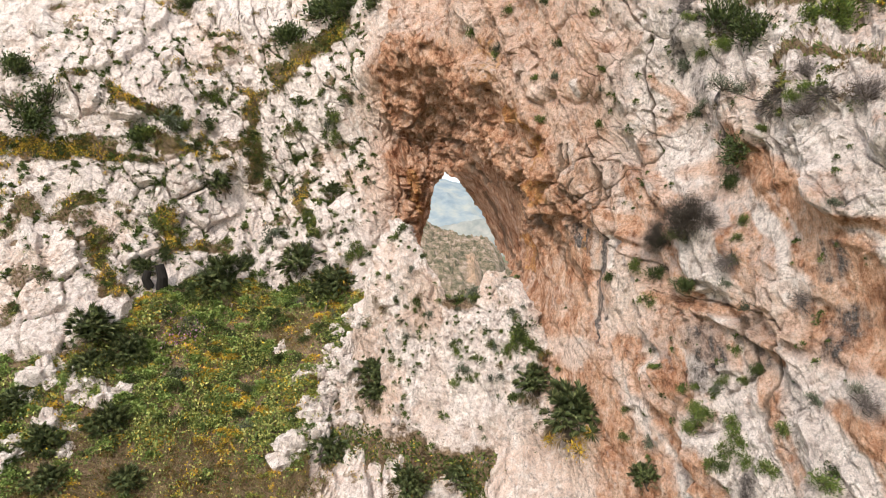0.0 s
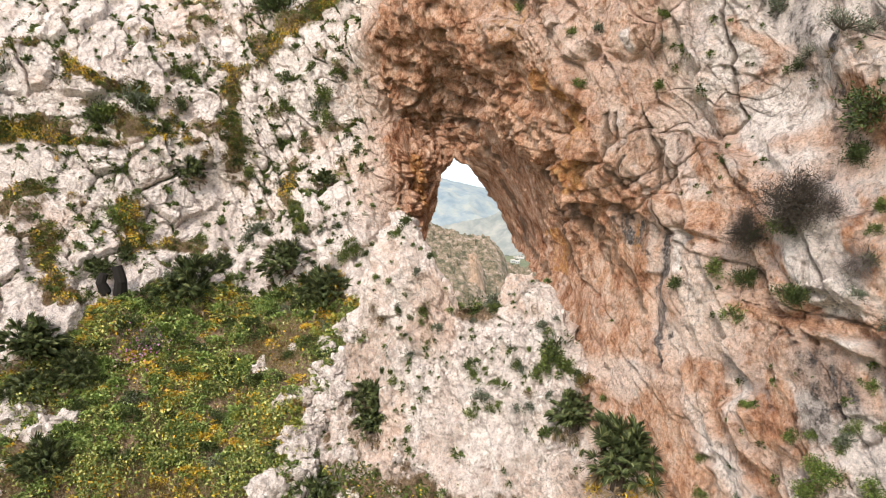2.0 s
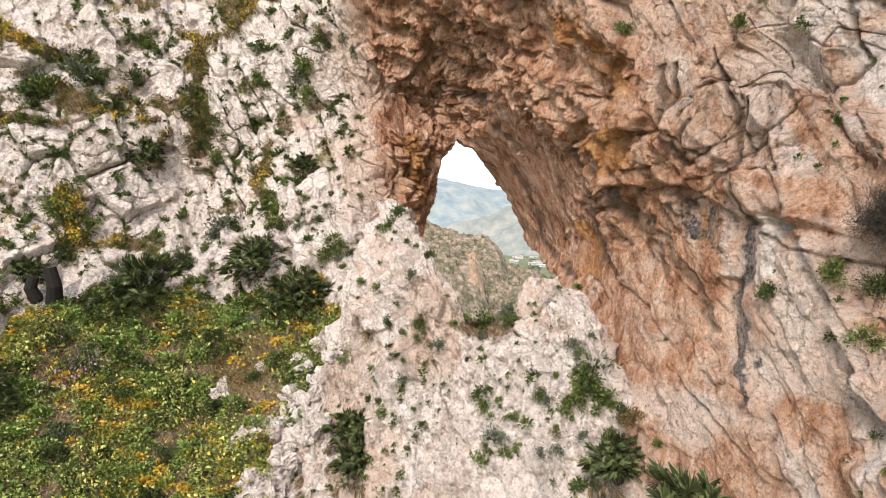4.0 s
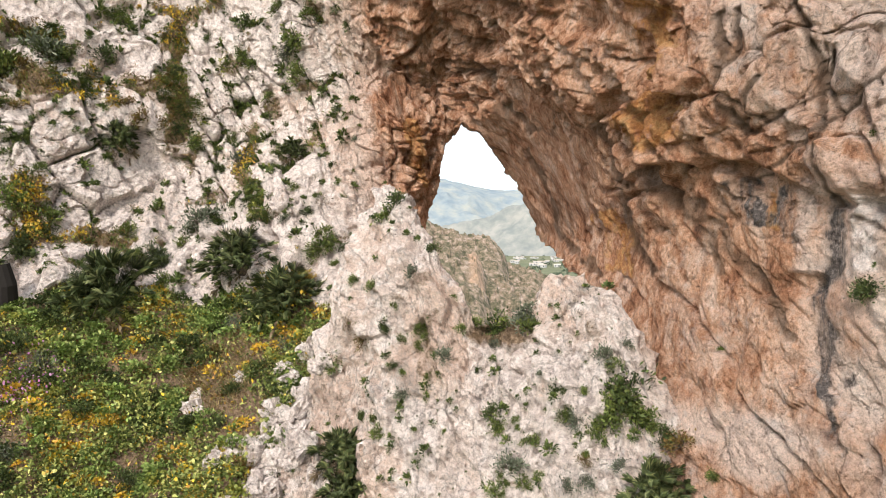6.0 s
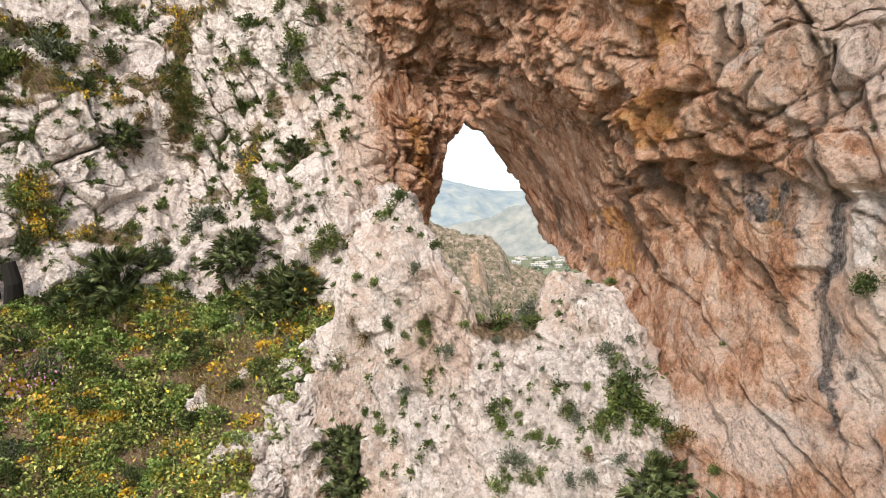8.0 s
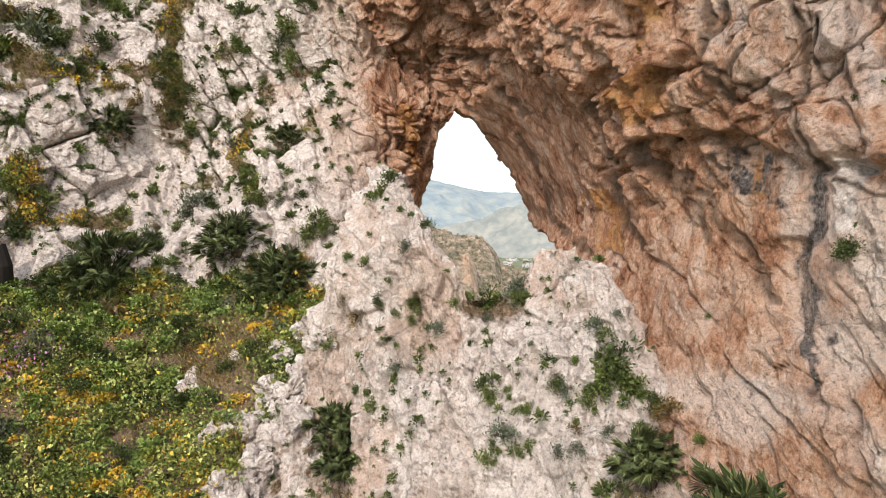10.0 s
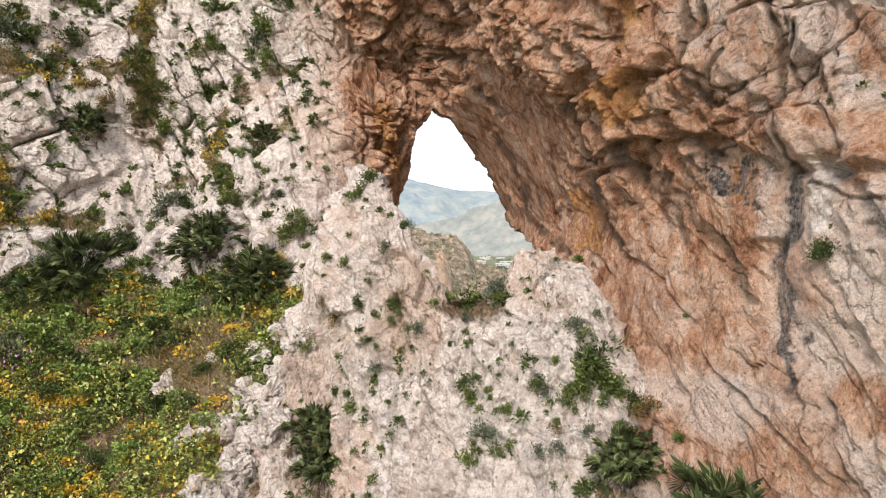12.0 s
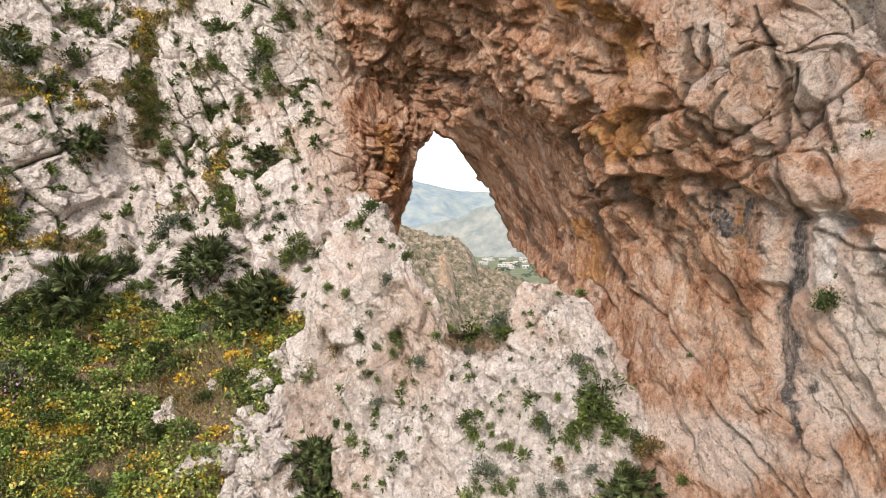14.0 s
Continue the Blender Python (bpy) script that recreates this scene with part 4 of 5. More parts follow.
def build_village():
    rng = random.Random(12)
    models = [make_house(4, 3, 3.2, 1.2), make_house(5, 3, 3, 1.0), make_house(10, 4, 3, 0.8), make_house(3.2, 3, 4.5, 1.0)]
    for k in range(36):
        away = 1 / rng.uniform(1 / 2000, 1 / 900)
        x = away * rng.uniform(0.075, 0.205)
        m = pose(x, away, -12.0, 0, 0, rng.uniform(-30, 30))
        if k < len(models):
            models[k].matrix_basis = m
        else:
            copy_thing(models[k % len(models)], m)


build_village()


def build_far_trees():
    """Dark tree clumps on the plain round the village: many leaf tufts about rough crowns."""
    rng = np.random.default_rng(31)
    away = 1 / rng.uniform(1 / 2400, 1 / 600, 60)
    mid = np.stack([away * rng.uniform(0.07, 0.22, 60), away, np.full(60, -11.5)], 1)
    high = rng.uniform(1.5, 4.0, 60)
    k = np.repeat(np.arange(60), 70)
    spot = unit(rng.normal(size=(len(k), 3))) * high[k, None] * rng.uniform(0.5, 1.0, (len(k), 1)) * (1.5, 1.5, 0.8)
    me = leaves("far_trees", mid[k] + spot + (0, 0, 1.5), unit(spot) + (0, 0, 0.4), high[k] * 0.5, high[k] * 0.35, FAR_GREEN)
    tagged(new("far_trees", me), "dark green trees dotted over the far plain", "trees", kind="stuff")


# ---- plants ----
def leaf_material(name, stops, rough=0.6):
    """Leaves that differ one from the next."""
    m, n, l, b = material(name, rough)
    each = n.new("ShaderNodeNewGeometry").outputs["Random Per Island"]
    r = ramp_node(n, stops)
    l.new(each, r.inputs["Fac"])
    t = noise_node(n, l, 3.0, 3, 0.6, n.new("ShaderNodeNewGeometry").outputs["Position"])
    v = ramp_node(n, [(0.35, (0.65, 0.65, 0.65)), (0.65, (1.2, 1.2, 1.2))])
    l.new(t.outputs["Fac"], v.inputs["Fac"])
    l.new(mix_node(n, l, 0.8, r.outputs["Color"], v.outputs["Color"], "MULTIPLY"), b.inputs["Base Color"])
    return m


PALM_GREEN = leaf_material("palm_leaf", [(0.0, (0.035, 0.048, 0.02)), (0.5, (0.07, 0.088, 0.032)), (0.85, (0.125, 0.145, 0.05)), (1.0, (0.26, 0.26, 0.11))], 0.45)
PALM_DRY = leaf_material("dry_palm_leaf", [(0.0, (0.12, 0.085, 0.05)), (1.0, (0.26, 0.19, 0.11))])
DARK_GREEN = leaf_material("dark_leaf", [(0.0, (0.03, 0.042, 0.014)), (0.7, (0.066, 0.088, 0.026)), (1.0, (0.13, 0.15, 0.045))])
MID_GREEN = leaf_material("green_leaf", [(0.0, (0.06, 0.08, 0.02)), (0.6, (0.11, 0.14, 0.035)), (1.0, (0.23, 0.25, 0.06))])
TUFT_GREEN = leaf_material("tuft_leaf", [(0.0, (0.045, 0.065, 0.02)), (0.5, (0.09, 0.12, 0.035)), (0.85, (0.15, 0.185, 0.05)), (1.0, (0.28, 0.29, 0.08))])
LIME_GREEN = leaf_material("bright_leaf", [(0.0, (0.06, 0.09, 0.02)), (0.6, (0.12, 0.165, 0.035)), (1.0, (0.24, 0.26, 0.06))])
GREY_GREEN = leaf_material("grey_leaf", [(0.0, (0.08, 0.09, 0.06)), (0.6, (0.14, 0.155, 0.10)), (1.0, (0.22, 0.23, 0.16))])
TWIG_BROWN = leaf_material("twig_leaf", [(0.0, (0.03, 0.025, 0.019)), (0.6, (0.06, 0.048, 0.036)), (1.0, (0.10, 0.075, 0.06))], 0.9)
PALE_TWIG = leaf_material("pale_twig", [(0.0, (0.10, 0.08, 0.07)), (0.6, (0.20, 0.165, 0.15)), (1.0, (0.32, 0.27, 0.25))], 0.9)
RUST_LEAF = leaf_material("rust_leaf", [(0.0, (0.14, 0.06, 0.02)), (0.5, (0.20, 0.12, 0.035)), (1.0, (0.13, 0.15, 0.04))])
YELLOW_LEAF = leaf_material("yellow_leaf", [(0.0, (0.55, 0.33, 0.03)), (0.5, (0.66, 0.48, 0.05)), (0.8, (0.70, 0.36, 0.08)), (1.0, (0.62, 0.55, 0.14))])
MEADOW_LEAF = leaf_material("meadow_leaf", [(0.0, (0.08, 0.11, 0.03)), (0.4, (0.18, 0.22, 0.06)), (0.75, (0.36, 0.37, 0.10)), (1.0, (0.60, 0.56, 0.20))])
MALLOW_LEAF = leaf_material("mallow_leaf", [(0.0, (0.08, 0.12, 0.03)), (0.4, (0.165, 0.23, 0.055)), (0.8, (0.28, 0.36, 0.10)), (1.0, (0.50, 0.52, 0.19))], 0.5)
LIME_LEAF = leaf_material("pale_leaf", [(0.0, (0.14, 0.17, 0.035)), (0.5, (0.28, 0.30, 0.06)), (1.0, (0.50, 0.46, 0.12))], 0.5)
DRY_GRASS = leaf_material("dry_grass", [(0.0, (0.20, 0.125, 0.06)), (0.4, (0.34, 0.23, 0.11)), (0.7, (0.46, 0.36, 0.17)), (0.8, (0.20, 0.22, 0.07)), (1.0, (0.12, 0.155, 0.05))], 0.9)
PINK_FLOWER = leaf_material("pink_flower", [(0.0, (0.45, 0.16, 0.34)), (1.0, (0.62, 0.34, 0.52))])
BARK, _n, _l, _b = material("bark", 0.95)
_t = noise_node(_n, _l, 22.0, 6, 0.7, _n.new("ShaderNodeNewGeometry").outputs["Position"])
_r = ramp_node(_n, [(0.35, (0.035, 0.026, 0.02)), (0.65, (0.12, 0.09, 0.07))])
_l.new(_t.outputs["Fac"], _r.inputs["Fac"])
_l.new(_r.outputs["Color"], _b.inputs["Base Color"])
CHAR = material("charred_bark", 0.9)[0]
CHAR.node_tree.nodes["Principled BSDF"].inputs["Base Color"].default_value = (0.018, 0.015, 0.013, 1)
RNG = np.random.default_rng(7)


def unit(v):
    return v / (np.linalg.norm(v, axis=-1, keepdims=True) + 1e-9)


def leaves(name, base, way, length, width, mat, fold=0.25, droop=0.0):
    """One mesh of many folded leaves: each starts at base, and points along way."""
    n = len(base)
    way = unit(way)
    side = unit(np.cross(way, unit(RNG.normal(size=(n, 3)) + (0, 0, 1.2))))
    up = np.cross(side, way)
    length, width = np.broadcast_to(length, n)[:, None], np.broadcast_to(width, n)[:, None]
    mid = base + way * length * 0.5
    tip = base + way * length - np.array([0, 0, 1.0]) * droop * length
    v = np.stack([base, mid + side * width * 0.5 + up * fold * width, tip, mid - side * width * 0.5 + up * fold * width], 1).reshape(-1, 3)
    k = np.arange(n)[:, None] * 4
    tris = np.concatenate([k + [0, 1, 2], k + [0, 2, 3]], 1).reshape(-1, 3)
    me = bpy.data.meshes.new(name)
    me.vertices.add(len(v))
    me.loops.add(3 * len(tris))
    me.polygons.add(len(tris))
    me.vertices.foreach_set("co", v.astype(np.float32).ravel())
    me.loops.foreach_set("vertex_index", tris.astype(np.int32).ravel())
    me.polygons.foreach_set("loop_start", np.arange(0, 3 * len(tris), 3, dtype=np.int32))
    me.update(calc_edges=True)
    me.materials.append(mat)
    return me


def limbs(name, lines, mat, sides=4):
    """Tapered twigs: lines of (points, radius at foot, radius at tip)."""
    bm = bmesh.new()
    for points, r0, r1 in lines:
        rings = []
        for k, point in enumerate(points):
            ahead = (Vector(points[min(k + 1, len(points) - 1)]) - Vector(points[max(k - 1, 0)])).normalized()
            a = ahead.orthogonal().normalized()
            b = ahead.cross(a)
            r = r0 + (r1 - r0) * k / (len(points) - 1)
            rings.append([bm.verts.new(Vector(point) + r * (math.cos(2 * math.pi * s / sides) * a + math.sin(2 * math.pi * s / sides) * b)) for s in range(sides)])
        for low, high in zip(rings, rings[1:]):
            for s in range(sides):
                bm.faces.new([low[s], low[(s + 1) % sides], high[(s + 1) % sides], high[s]])
        bm.faces.new(rings[-1])
    me = bpy.data.meshes.new(name)
    bm.to_mesh(me)
    bm.free()
    me.materials.append(mat)
    return me


def shrub_meshes(foliage, count, size, slim=0.5, wild=0.55, tall=0.8, seed=0):
    """Branches and leaf clumps of a bush one metre in radius, uneven in outline."""
    rng = np.random.default_rng(seed)
    tips, lines = [], []
    for k in range(13):
        a, e = rng.uniform(0, 2 * math.pi), rng.uniform(0.1, 1.45)
        reach = rng.uniform(0.55, 1.0)
        end = np.array([math.cos(a) * math.cos(e), math.sin(a) * math.cos(e), math.sin(e) * tall]) * reach
        mid = end * 0.5 + rng.normal(size=3) * 0.08
        lines.append(((tuple(end * 0.0), tuple(mid), tuple(end)), 0.045, 0.012))
        tips.append(end)
        for _ in range(2):
            twig = end * rng.uniform(0.5, 0.9) + rng.normal(size=3) * 0.22
            lines.append(((tuple(mid), tuple((mid + twig) / 2 + rng.normal(size=3) * 0.04), tuple(twig)), 0.02, 0.006))
            tips.append(twig)
    tips = np.array(tips)
    pick = rng.integers(0, len(tips), count)
    spread = rng.normal(size=(count, 3)) * 0.17
    base = tips[pick] * rng.uniform(0.72, 1.02, (count, 1)) + spread
    base[:, 2] = np.maximum(base[:, 2], -0.15)
    way = unit(base * 0.9 + (0, 0, 0.35)) + rng.normal(size=(count, 3)) * wild
    return limbs("stem", lines, BARK), leaves("foliage", base, way, size * rng.uniform(0.6, 1.3, count), size * slim * rng.uniform(0.7, 1.2, count), foliage)


def make_shrub(name, meshes):
    root = new(name)
    for part_name, me in zip(("stem", "foliage"), meshes):
        new(part_name, me).parent = root
    return root


def frond_mesh(mat, fans=17, seed=0):
    """A fan leaf on its stalk: the stalk runs along x, the fan opens at its end."""
    rng = np.random.default_rng(seed)
    bm = bmesh.new()
    ring = [bm.verts.new((0, y, z)) for y, z in ((-0.012, 0), (0.012, 0), (0, 0.014))]
    end = [bm.verts.new((0.60, y * 0.6, 0.06 + z * 0.6)) for y, z in ((-0.012, 0), (0.012, 0), (0, 0.014))]
    for k in range(3):
        bm.faces.new([ring[k], ring[(k + 1) % 3], end[(k + 1) % 3], end[k]])
    droop = radians(rng.uniform(0, 28))
    for k in range(fans):
        a = radians(-140 + 280 * k / (fans - 1)) + rng.normal() * 0.04
        long = 0.27 * (1 - 0.2 * abs(a) / 2.4) * rng.uniform(0.85, 1.1)
        d = Vector((math.cos(a) * math.cos(droop), math.sin(a), -math.cos(a) * math.sin(droop)))
        s = Vector((-math.sin(a) * math.cos(droop), math.cos(a), math.sin(a) * math.sin(droop)))
        d = (d + Vector((0.25, 0, 0.45))).normalized()
        foot = Vector((0.60, 0, 0.06))
        mid, tip = foot + d * long * 0.55, foot + d * long + Vector((0, 0, -0.07 * rng.uniform(0.3, 1.6)))
        v = [bm.verts.new(q) for q in (foot, mid + s * 0.0042 + Vector((0, 0, 0.012)), tip, mid - s * 0.0042 + Vector((0, 0, 0.012)))]
        bm.faces.new([v[0], v[1], v[2]])
        bm.faces.new([v[0], v[2], v[3]])
    me = bpy.data.meshes.new("frond")
    bm.to_mesh(me)
    bm.free()
    me.materials.append(mat)
    return me


def make_palm(count, seed):
    """A dwarf fan palm, about one metre in radius: a shaggy stump, green fronds and a skirt of dry ones."""
    rng = random.Random(seed)
    root = new("dwarf_palm")
    stump = new("trunk", limbs("trunk", [(((0, 0, -0.25), (0.02, 0, 0.05), (0, 0.02, 0.28)), 0.16, 0.10)], BARK, 9))
    stump.parent = root
    green, dry = [frond_mesh(PALM_GREEN, 25, 5 * seed + k) for k in range(4)], frond_mesh(PALM_DRY, 11, 9)
    for k in range(count):
        old = k < count // 7
        ob = new("frond", dry if old else green[k % 4])
        ob.parent = root
        lift = rng.uniform(-45, -5) if old else rng.choice((rng.uniform(0, 35), rng.uniform(20, 60), rng.uniform(45, 88)))
        ob.matrix_local = pose(rng.uniform(-0.12, 0.12), rng.uniform(-0.12, 0.12), rng.uniform(0.0, 0.26), rng.uniform(-80, 80), -lift, rng.uniform(0, 360)) @ Matrix.Scale(rng.uniform(0.4, 1.0), 4)
    return root


FAR_GREEN = leaf_material("far_tree_leaf", [(0.0, (0.06, 0.085, 0.06)), (1.0, (0.12, 0.15, 0.10))], 0.9)
build_far_trees()
bpy.context.view_layer.update()
GRAPH = bpy.context.evaluated_depsgraph_get()


def surface(x, z):
    """Where the rock face lies at x and z, and its normal."""
    hit, place, normal, _, ob, _ = scene.ray_cast(GRAPH, Vector((x, 0.5, z)), Vector((0, 1, 0)))
    return (place, normal) if hit and place.y < 40 else (None, None)


def planted(root, x, z, radius, rng, lift=0.5):
    """A plant's pose on the face, growing up and out of it."""
    place, normal = surface(x, z)
    if place is None:
        return None
    up = (Vector((0, 0, 1)) * (1 - lift) + normal * lift).normalized()
    turn = up.to_track_quat("Z", "Y").to_matrix().to_4x4() @ pose(0, 0, 0, 0, 0, rng.uniform(0, 360))
    return Matrix.Translation(place - up * 0.12 * radius) @ turn @ Matrix.Diagonal((radius, radius, radius * rng.uniform(0.8, 1.1), 1))


def place_all(makers, spots, label, category, group, lift=0.5, seed=1, grow=1.15):
    """Sets copies of plants on the face; spots: (x, z, radius)."""
    rng = random.Random(seed)
    for k, (x, z, r) in enumerate(spots):
        model = makers[k % len(makers)]
        m = planted(model, x, z, r * grow, rng, lift)
        if m is None:
            continue
        if model.get("set") is None:
            ob = model
            ob["set"] = 1
        else:
            ob = copy_thing(model, Matrix())
        ob.matrix_basis = m
        tagged(ob, label, category, group)


# where the plants stand on the face: x, z and radius
PALMS = [(-10.4, 9.4, 0.92), (-10.04, 8.5, 0.7), (-9.25, 8.81, 0.7), (-8.94, 7.08, 0.75), (-11.6, 7.69, 0.66), (-10.4, 6.83, 0.69), (-9.81, 6.05, 0.67), (-8.02, 5.9, 0.62), (-7.33, 10.62, 1.02), (-4.7, 11.44, 0.98), (-3.47, 10.59, 0.93), (-2, 8.4, 0.59), (-1.88, 7.88, 0.63), (-3.17, 6.35, 0.77), (2.91, 8.09, 0.92), (2.26, 8.63, 0.62), (-9.75, 11.3, 0.5), (-9.3, 11.75, 0.42), (-0.92, 5.95, 0.64), (0.49, 6.34, 0.6), (-8.12, 14.21, 0.62), (-3.91, 14.02, 0.45), (3.98, 7.46, 0.38)]
DARK_SHRUBS = [(-14.37, 16.49, 0.83), (-13.89, 17.18, 0.78), (-15.16, 18.29, 0.66), (-10.6, 15.89, 0.65), (-9.68, 16.36, 0.41), (-6.03, 20.21, 0.8), (-4.68, 21.26, 1), (-3.69, 21.02, 0.81), (-10.46, 22.09, 0.6), (-2.41, 20.73, 0.54), (5.44, 13.79, 0.41), (5.37, 13.2, 0.22), (5.62, 16.45, 0.53), (5.96, 16.17, 0.47), (5.9, 16.72, 0.34), (-7.34, 11.59, 0.26), (-6.84, 11.57, 0.3), (-6.45, 20.43, 0.41), (4.51, 11.28, 0.23), (4.3, 11.47, 0.2), (5.46, 9.86, 0.16)]
THORN_BUSHES = [(4.55, 12.5, 0.46), (4.33, 12.2, 0.32), (4.89, 12.48, 0.29), (6.53, 14.3, 0.41), (5.92, 14.22, 0.35), (5.09, 11.8, 0.26), (5.85, 11.12, 0.27), (5.99, 14.98, 0.27), (6.04, 9.75, 0.26)]
GREY_SHRUBS = [(5.29, 15.03, 0.36), (5.22, 14.86, 0.2), (3.49, 15.56, 0.14), (1.47, 17.32, 0.22), (5.6, 14.98, 0.24), (6.05, 9.9, 0.21)]
LEAFY_PLANTS = [(4.52, 12.23, 0.26), (4.53, 8.7, 0.24), (4.68, 9.01, 0.25), (4.58, 9.12, 0.19), (5.07, 9, 0.22), (5.02, 8.76, 0.26), (5.06, 8.47, 0.2), (5.28, 8.39, 0.25), (5.52, 8.59, 0.26), (6.96, 16.15, 0.5), (6.68, 16.24, 0.33), (7.04, 15.99, 0.29), (5.97, 14.6, 0.25), (5.73, 14.49, 0.18), (5.58, 16.07, 0.26), (5.49, 15.97, 0.18), (5, 9.63, 0.15), (4.06, 9.69, 0.12), (4.65, 9.46, 0.12), (0.61, 9.42, 0.08), (0.63, 9.34, 0.07), (-1.68, 9.16, 0.07), (-2.31, 8.88, 0.07), (0.38, 8.53, 0.08), (1.46, 9.13, 0.07), (-0.79, 10.62, 0.08)]
WALL_PLANTS = [(1.43, 17.2, 0.13), (2.35, 15.16, 0.14), (2.8, 16.9, 0.13), (2.26, 16.17, 0.12), (2.69, 16.08, 0.11), (3.56, 16.01, 0.13), (3.52, 14.8, 0.1), (4.21, 13.38, 0.08), (5.39, 12.49, 0.11), (5.87, 12.68, 0.09), (4.1, 10.97, 0.15), (3.98, 11.66, 0.14), (3.63, 11.4, 0.11), (5.27, 10.19, 0.1), (5.37, 10.97, 0.1), (3.52, 17.43, 0.12), (1.72, 18.17, 0.16), (2.44, 18.04, 0.12), (0.84, 18.07, 0.17), (5.04, 15.78, 0.16), (4.98, 16.68, 0.14), (5.27, 15.98, 0.12), (5.19, 14.76, 0.11), (5.63, 14.11, 0.1), (4.9, 9.49, 0.1), (4.85, 8.51, 0.14), (4.64, 8.28, 0.12), (4.75, 8.27, 0.11), (5.44, 9.12, 0.13), (5.76, 9.64, 0.1)]
WALL_PLANTS += [(4.88, 9.41, 0.1), (5.24, 12.19, 0.09), (4.34, 12.12, 0.1), (4.53, 9.38, 0.1), (5.03, 11.36, 0.09), (5.3, 9.69, 0.08), (5.18, 11.82, 0.1), (5.75, 8.71, 0.13), (3.73, 8.12, 0.11), (4.07, 8.16, 0.12), (3.82, 8.66, 0.09)]
SPUR_PLANTS = [(0.28, 10.72, 0.17), (0.45, 10.55, 0.2), (0.6, 10.6, 0.16), (0.82, 10.68, 0.17), (1.92, 9.78, 0.2), (2.08, 9.65, 0.18), (-1.15, 12.56, 0.15), (-1.3, 12.36, 0.14), (-0.83, 11.45, 0.1), (-1.49, 11.19, 0.11), (-1.88, 11.26, 0.09), (-1.28, 10.6, 0.1), (-2.26, 9.88, 0.16), (-1.01, 9.63, 0.09), (-1.36, 8.98, 0.12), (-1.45, 9.13, 0.09), (-1.68, 9.15, 0.07), (-0.83, 9.15, 0.05), (-0.38, 10.18, 0.11), (-0.75, 10.5, 0.11), (-0.77, 10.31, 0.09), (0.31, 9.52, 0.12), (0.38, 9.38, 0.13), (0.51, 8.88, 0.15), (0.43, 8.71, 0.1), (0.8, 9.17, 0.11), (1.14, 9.9, 0.11), (1.2, 9.56, 0.11), (1.36, 9.54, 0.11), (1.74, 9.51, 0.16), (1.61, 9.41, 0.13), (2, 9.94, 0.27), (1.83, 9.71, 0.16), (1.8, 10.34, 0.13), (1.88, 10.26, 0.1), (2.21, 9.51, 0.13)]
SPUR_PLANTS += [(2.39, 9.37, 0.14), (2.78, 9.12, 0.08), (1.85, 9.04, 0.09), (0.87, 8.81, 0.06), (0.47, 10.72, 0.15), (0.92, 10.94, 0.16), (0.86, 10.64, 0.15), (0.38, 10.32, 0.08), (0.1, 10.63, 0.1), (-0.11, 10.56, 0.08), (-0.53, 11.77, 0.1), (-0.32, 11.65, 0.06), (1.47, 8.77, 0.1), (0.67, 8.67, 0.1), (-2.61, 10.17, 0.11), (3.62, 11.36, 0.1), (3.02, 10.54, 0.05), (2.05, 10.52, 0.07), (-1.04, 10.39, 0.07), (-0.62, 9.86, 0.05), (-1.14, 10.06, 0.06), (-1.01, 9.93, 0.06), (0.93, 10.09, 0.05), (-1.15, 10.91, 0.06), (-0.37, 9.17, 0.04), (0.12, 9.99, 0.05), (1.52, 9.88, 0.08), (1.2, 8.76, 0.11), (0.31, 8.57, 0.12), (0.12, 11, 0.2)]
SPUR_PLANTS += [(0.35, 10.75, 0.22), (0.25, 10.88, 0.2), (0.85, 10.8, 0.14)]
SLOPE_PLANTS = [(-9.17, 16.47, 0.2), (-8.68, 16.54, 0.25), (-10.52, 15.95, 0.47), (-9.67, 16.41, 0.43), (-5.37, 16.48, 0.21), (-5.49, 16.75, 0.16), (-5.3, 17.49, 0.25), (-4.04, 16.91, 0.27), (-4.25, 16.7, 0.16), (-3.96, 16.13, 0.23), (-2.56, 15.41, 0.09), (-3.49, 14.74, 0.13), (-9.01, 12.5, 0.24), (-6.83, 11.54, 0.25), (-7.24, 11.61, 0.2), (-6.43, 11.07, 0.18), (-5.62, 12.52, 0.23), (-7.64, 12.19, 0.2), (-5.97, 12.46, 0.26), (-2.92, 12.02, 0.23), (-3.07, 11.78, 0.2), (-3.38, 12.59, 0.12), (-4.25, 14.87, 0.11), (-5.39, 13.97, 0.25), (-5.66, 14.57, 0.13), (-6.02, 13.37, 0.14), (-2.78, 14.37, 0.1), (-4.25, 12.55, 0.1), (-3.85, 12.45, 0.09), (-2.63, 12.97, 0.08)]
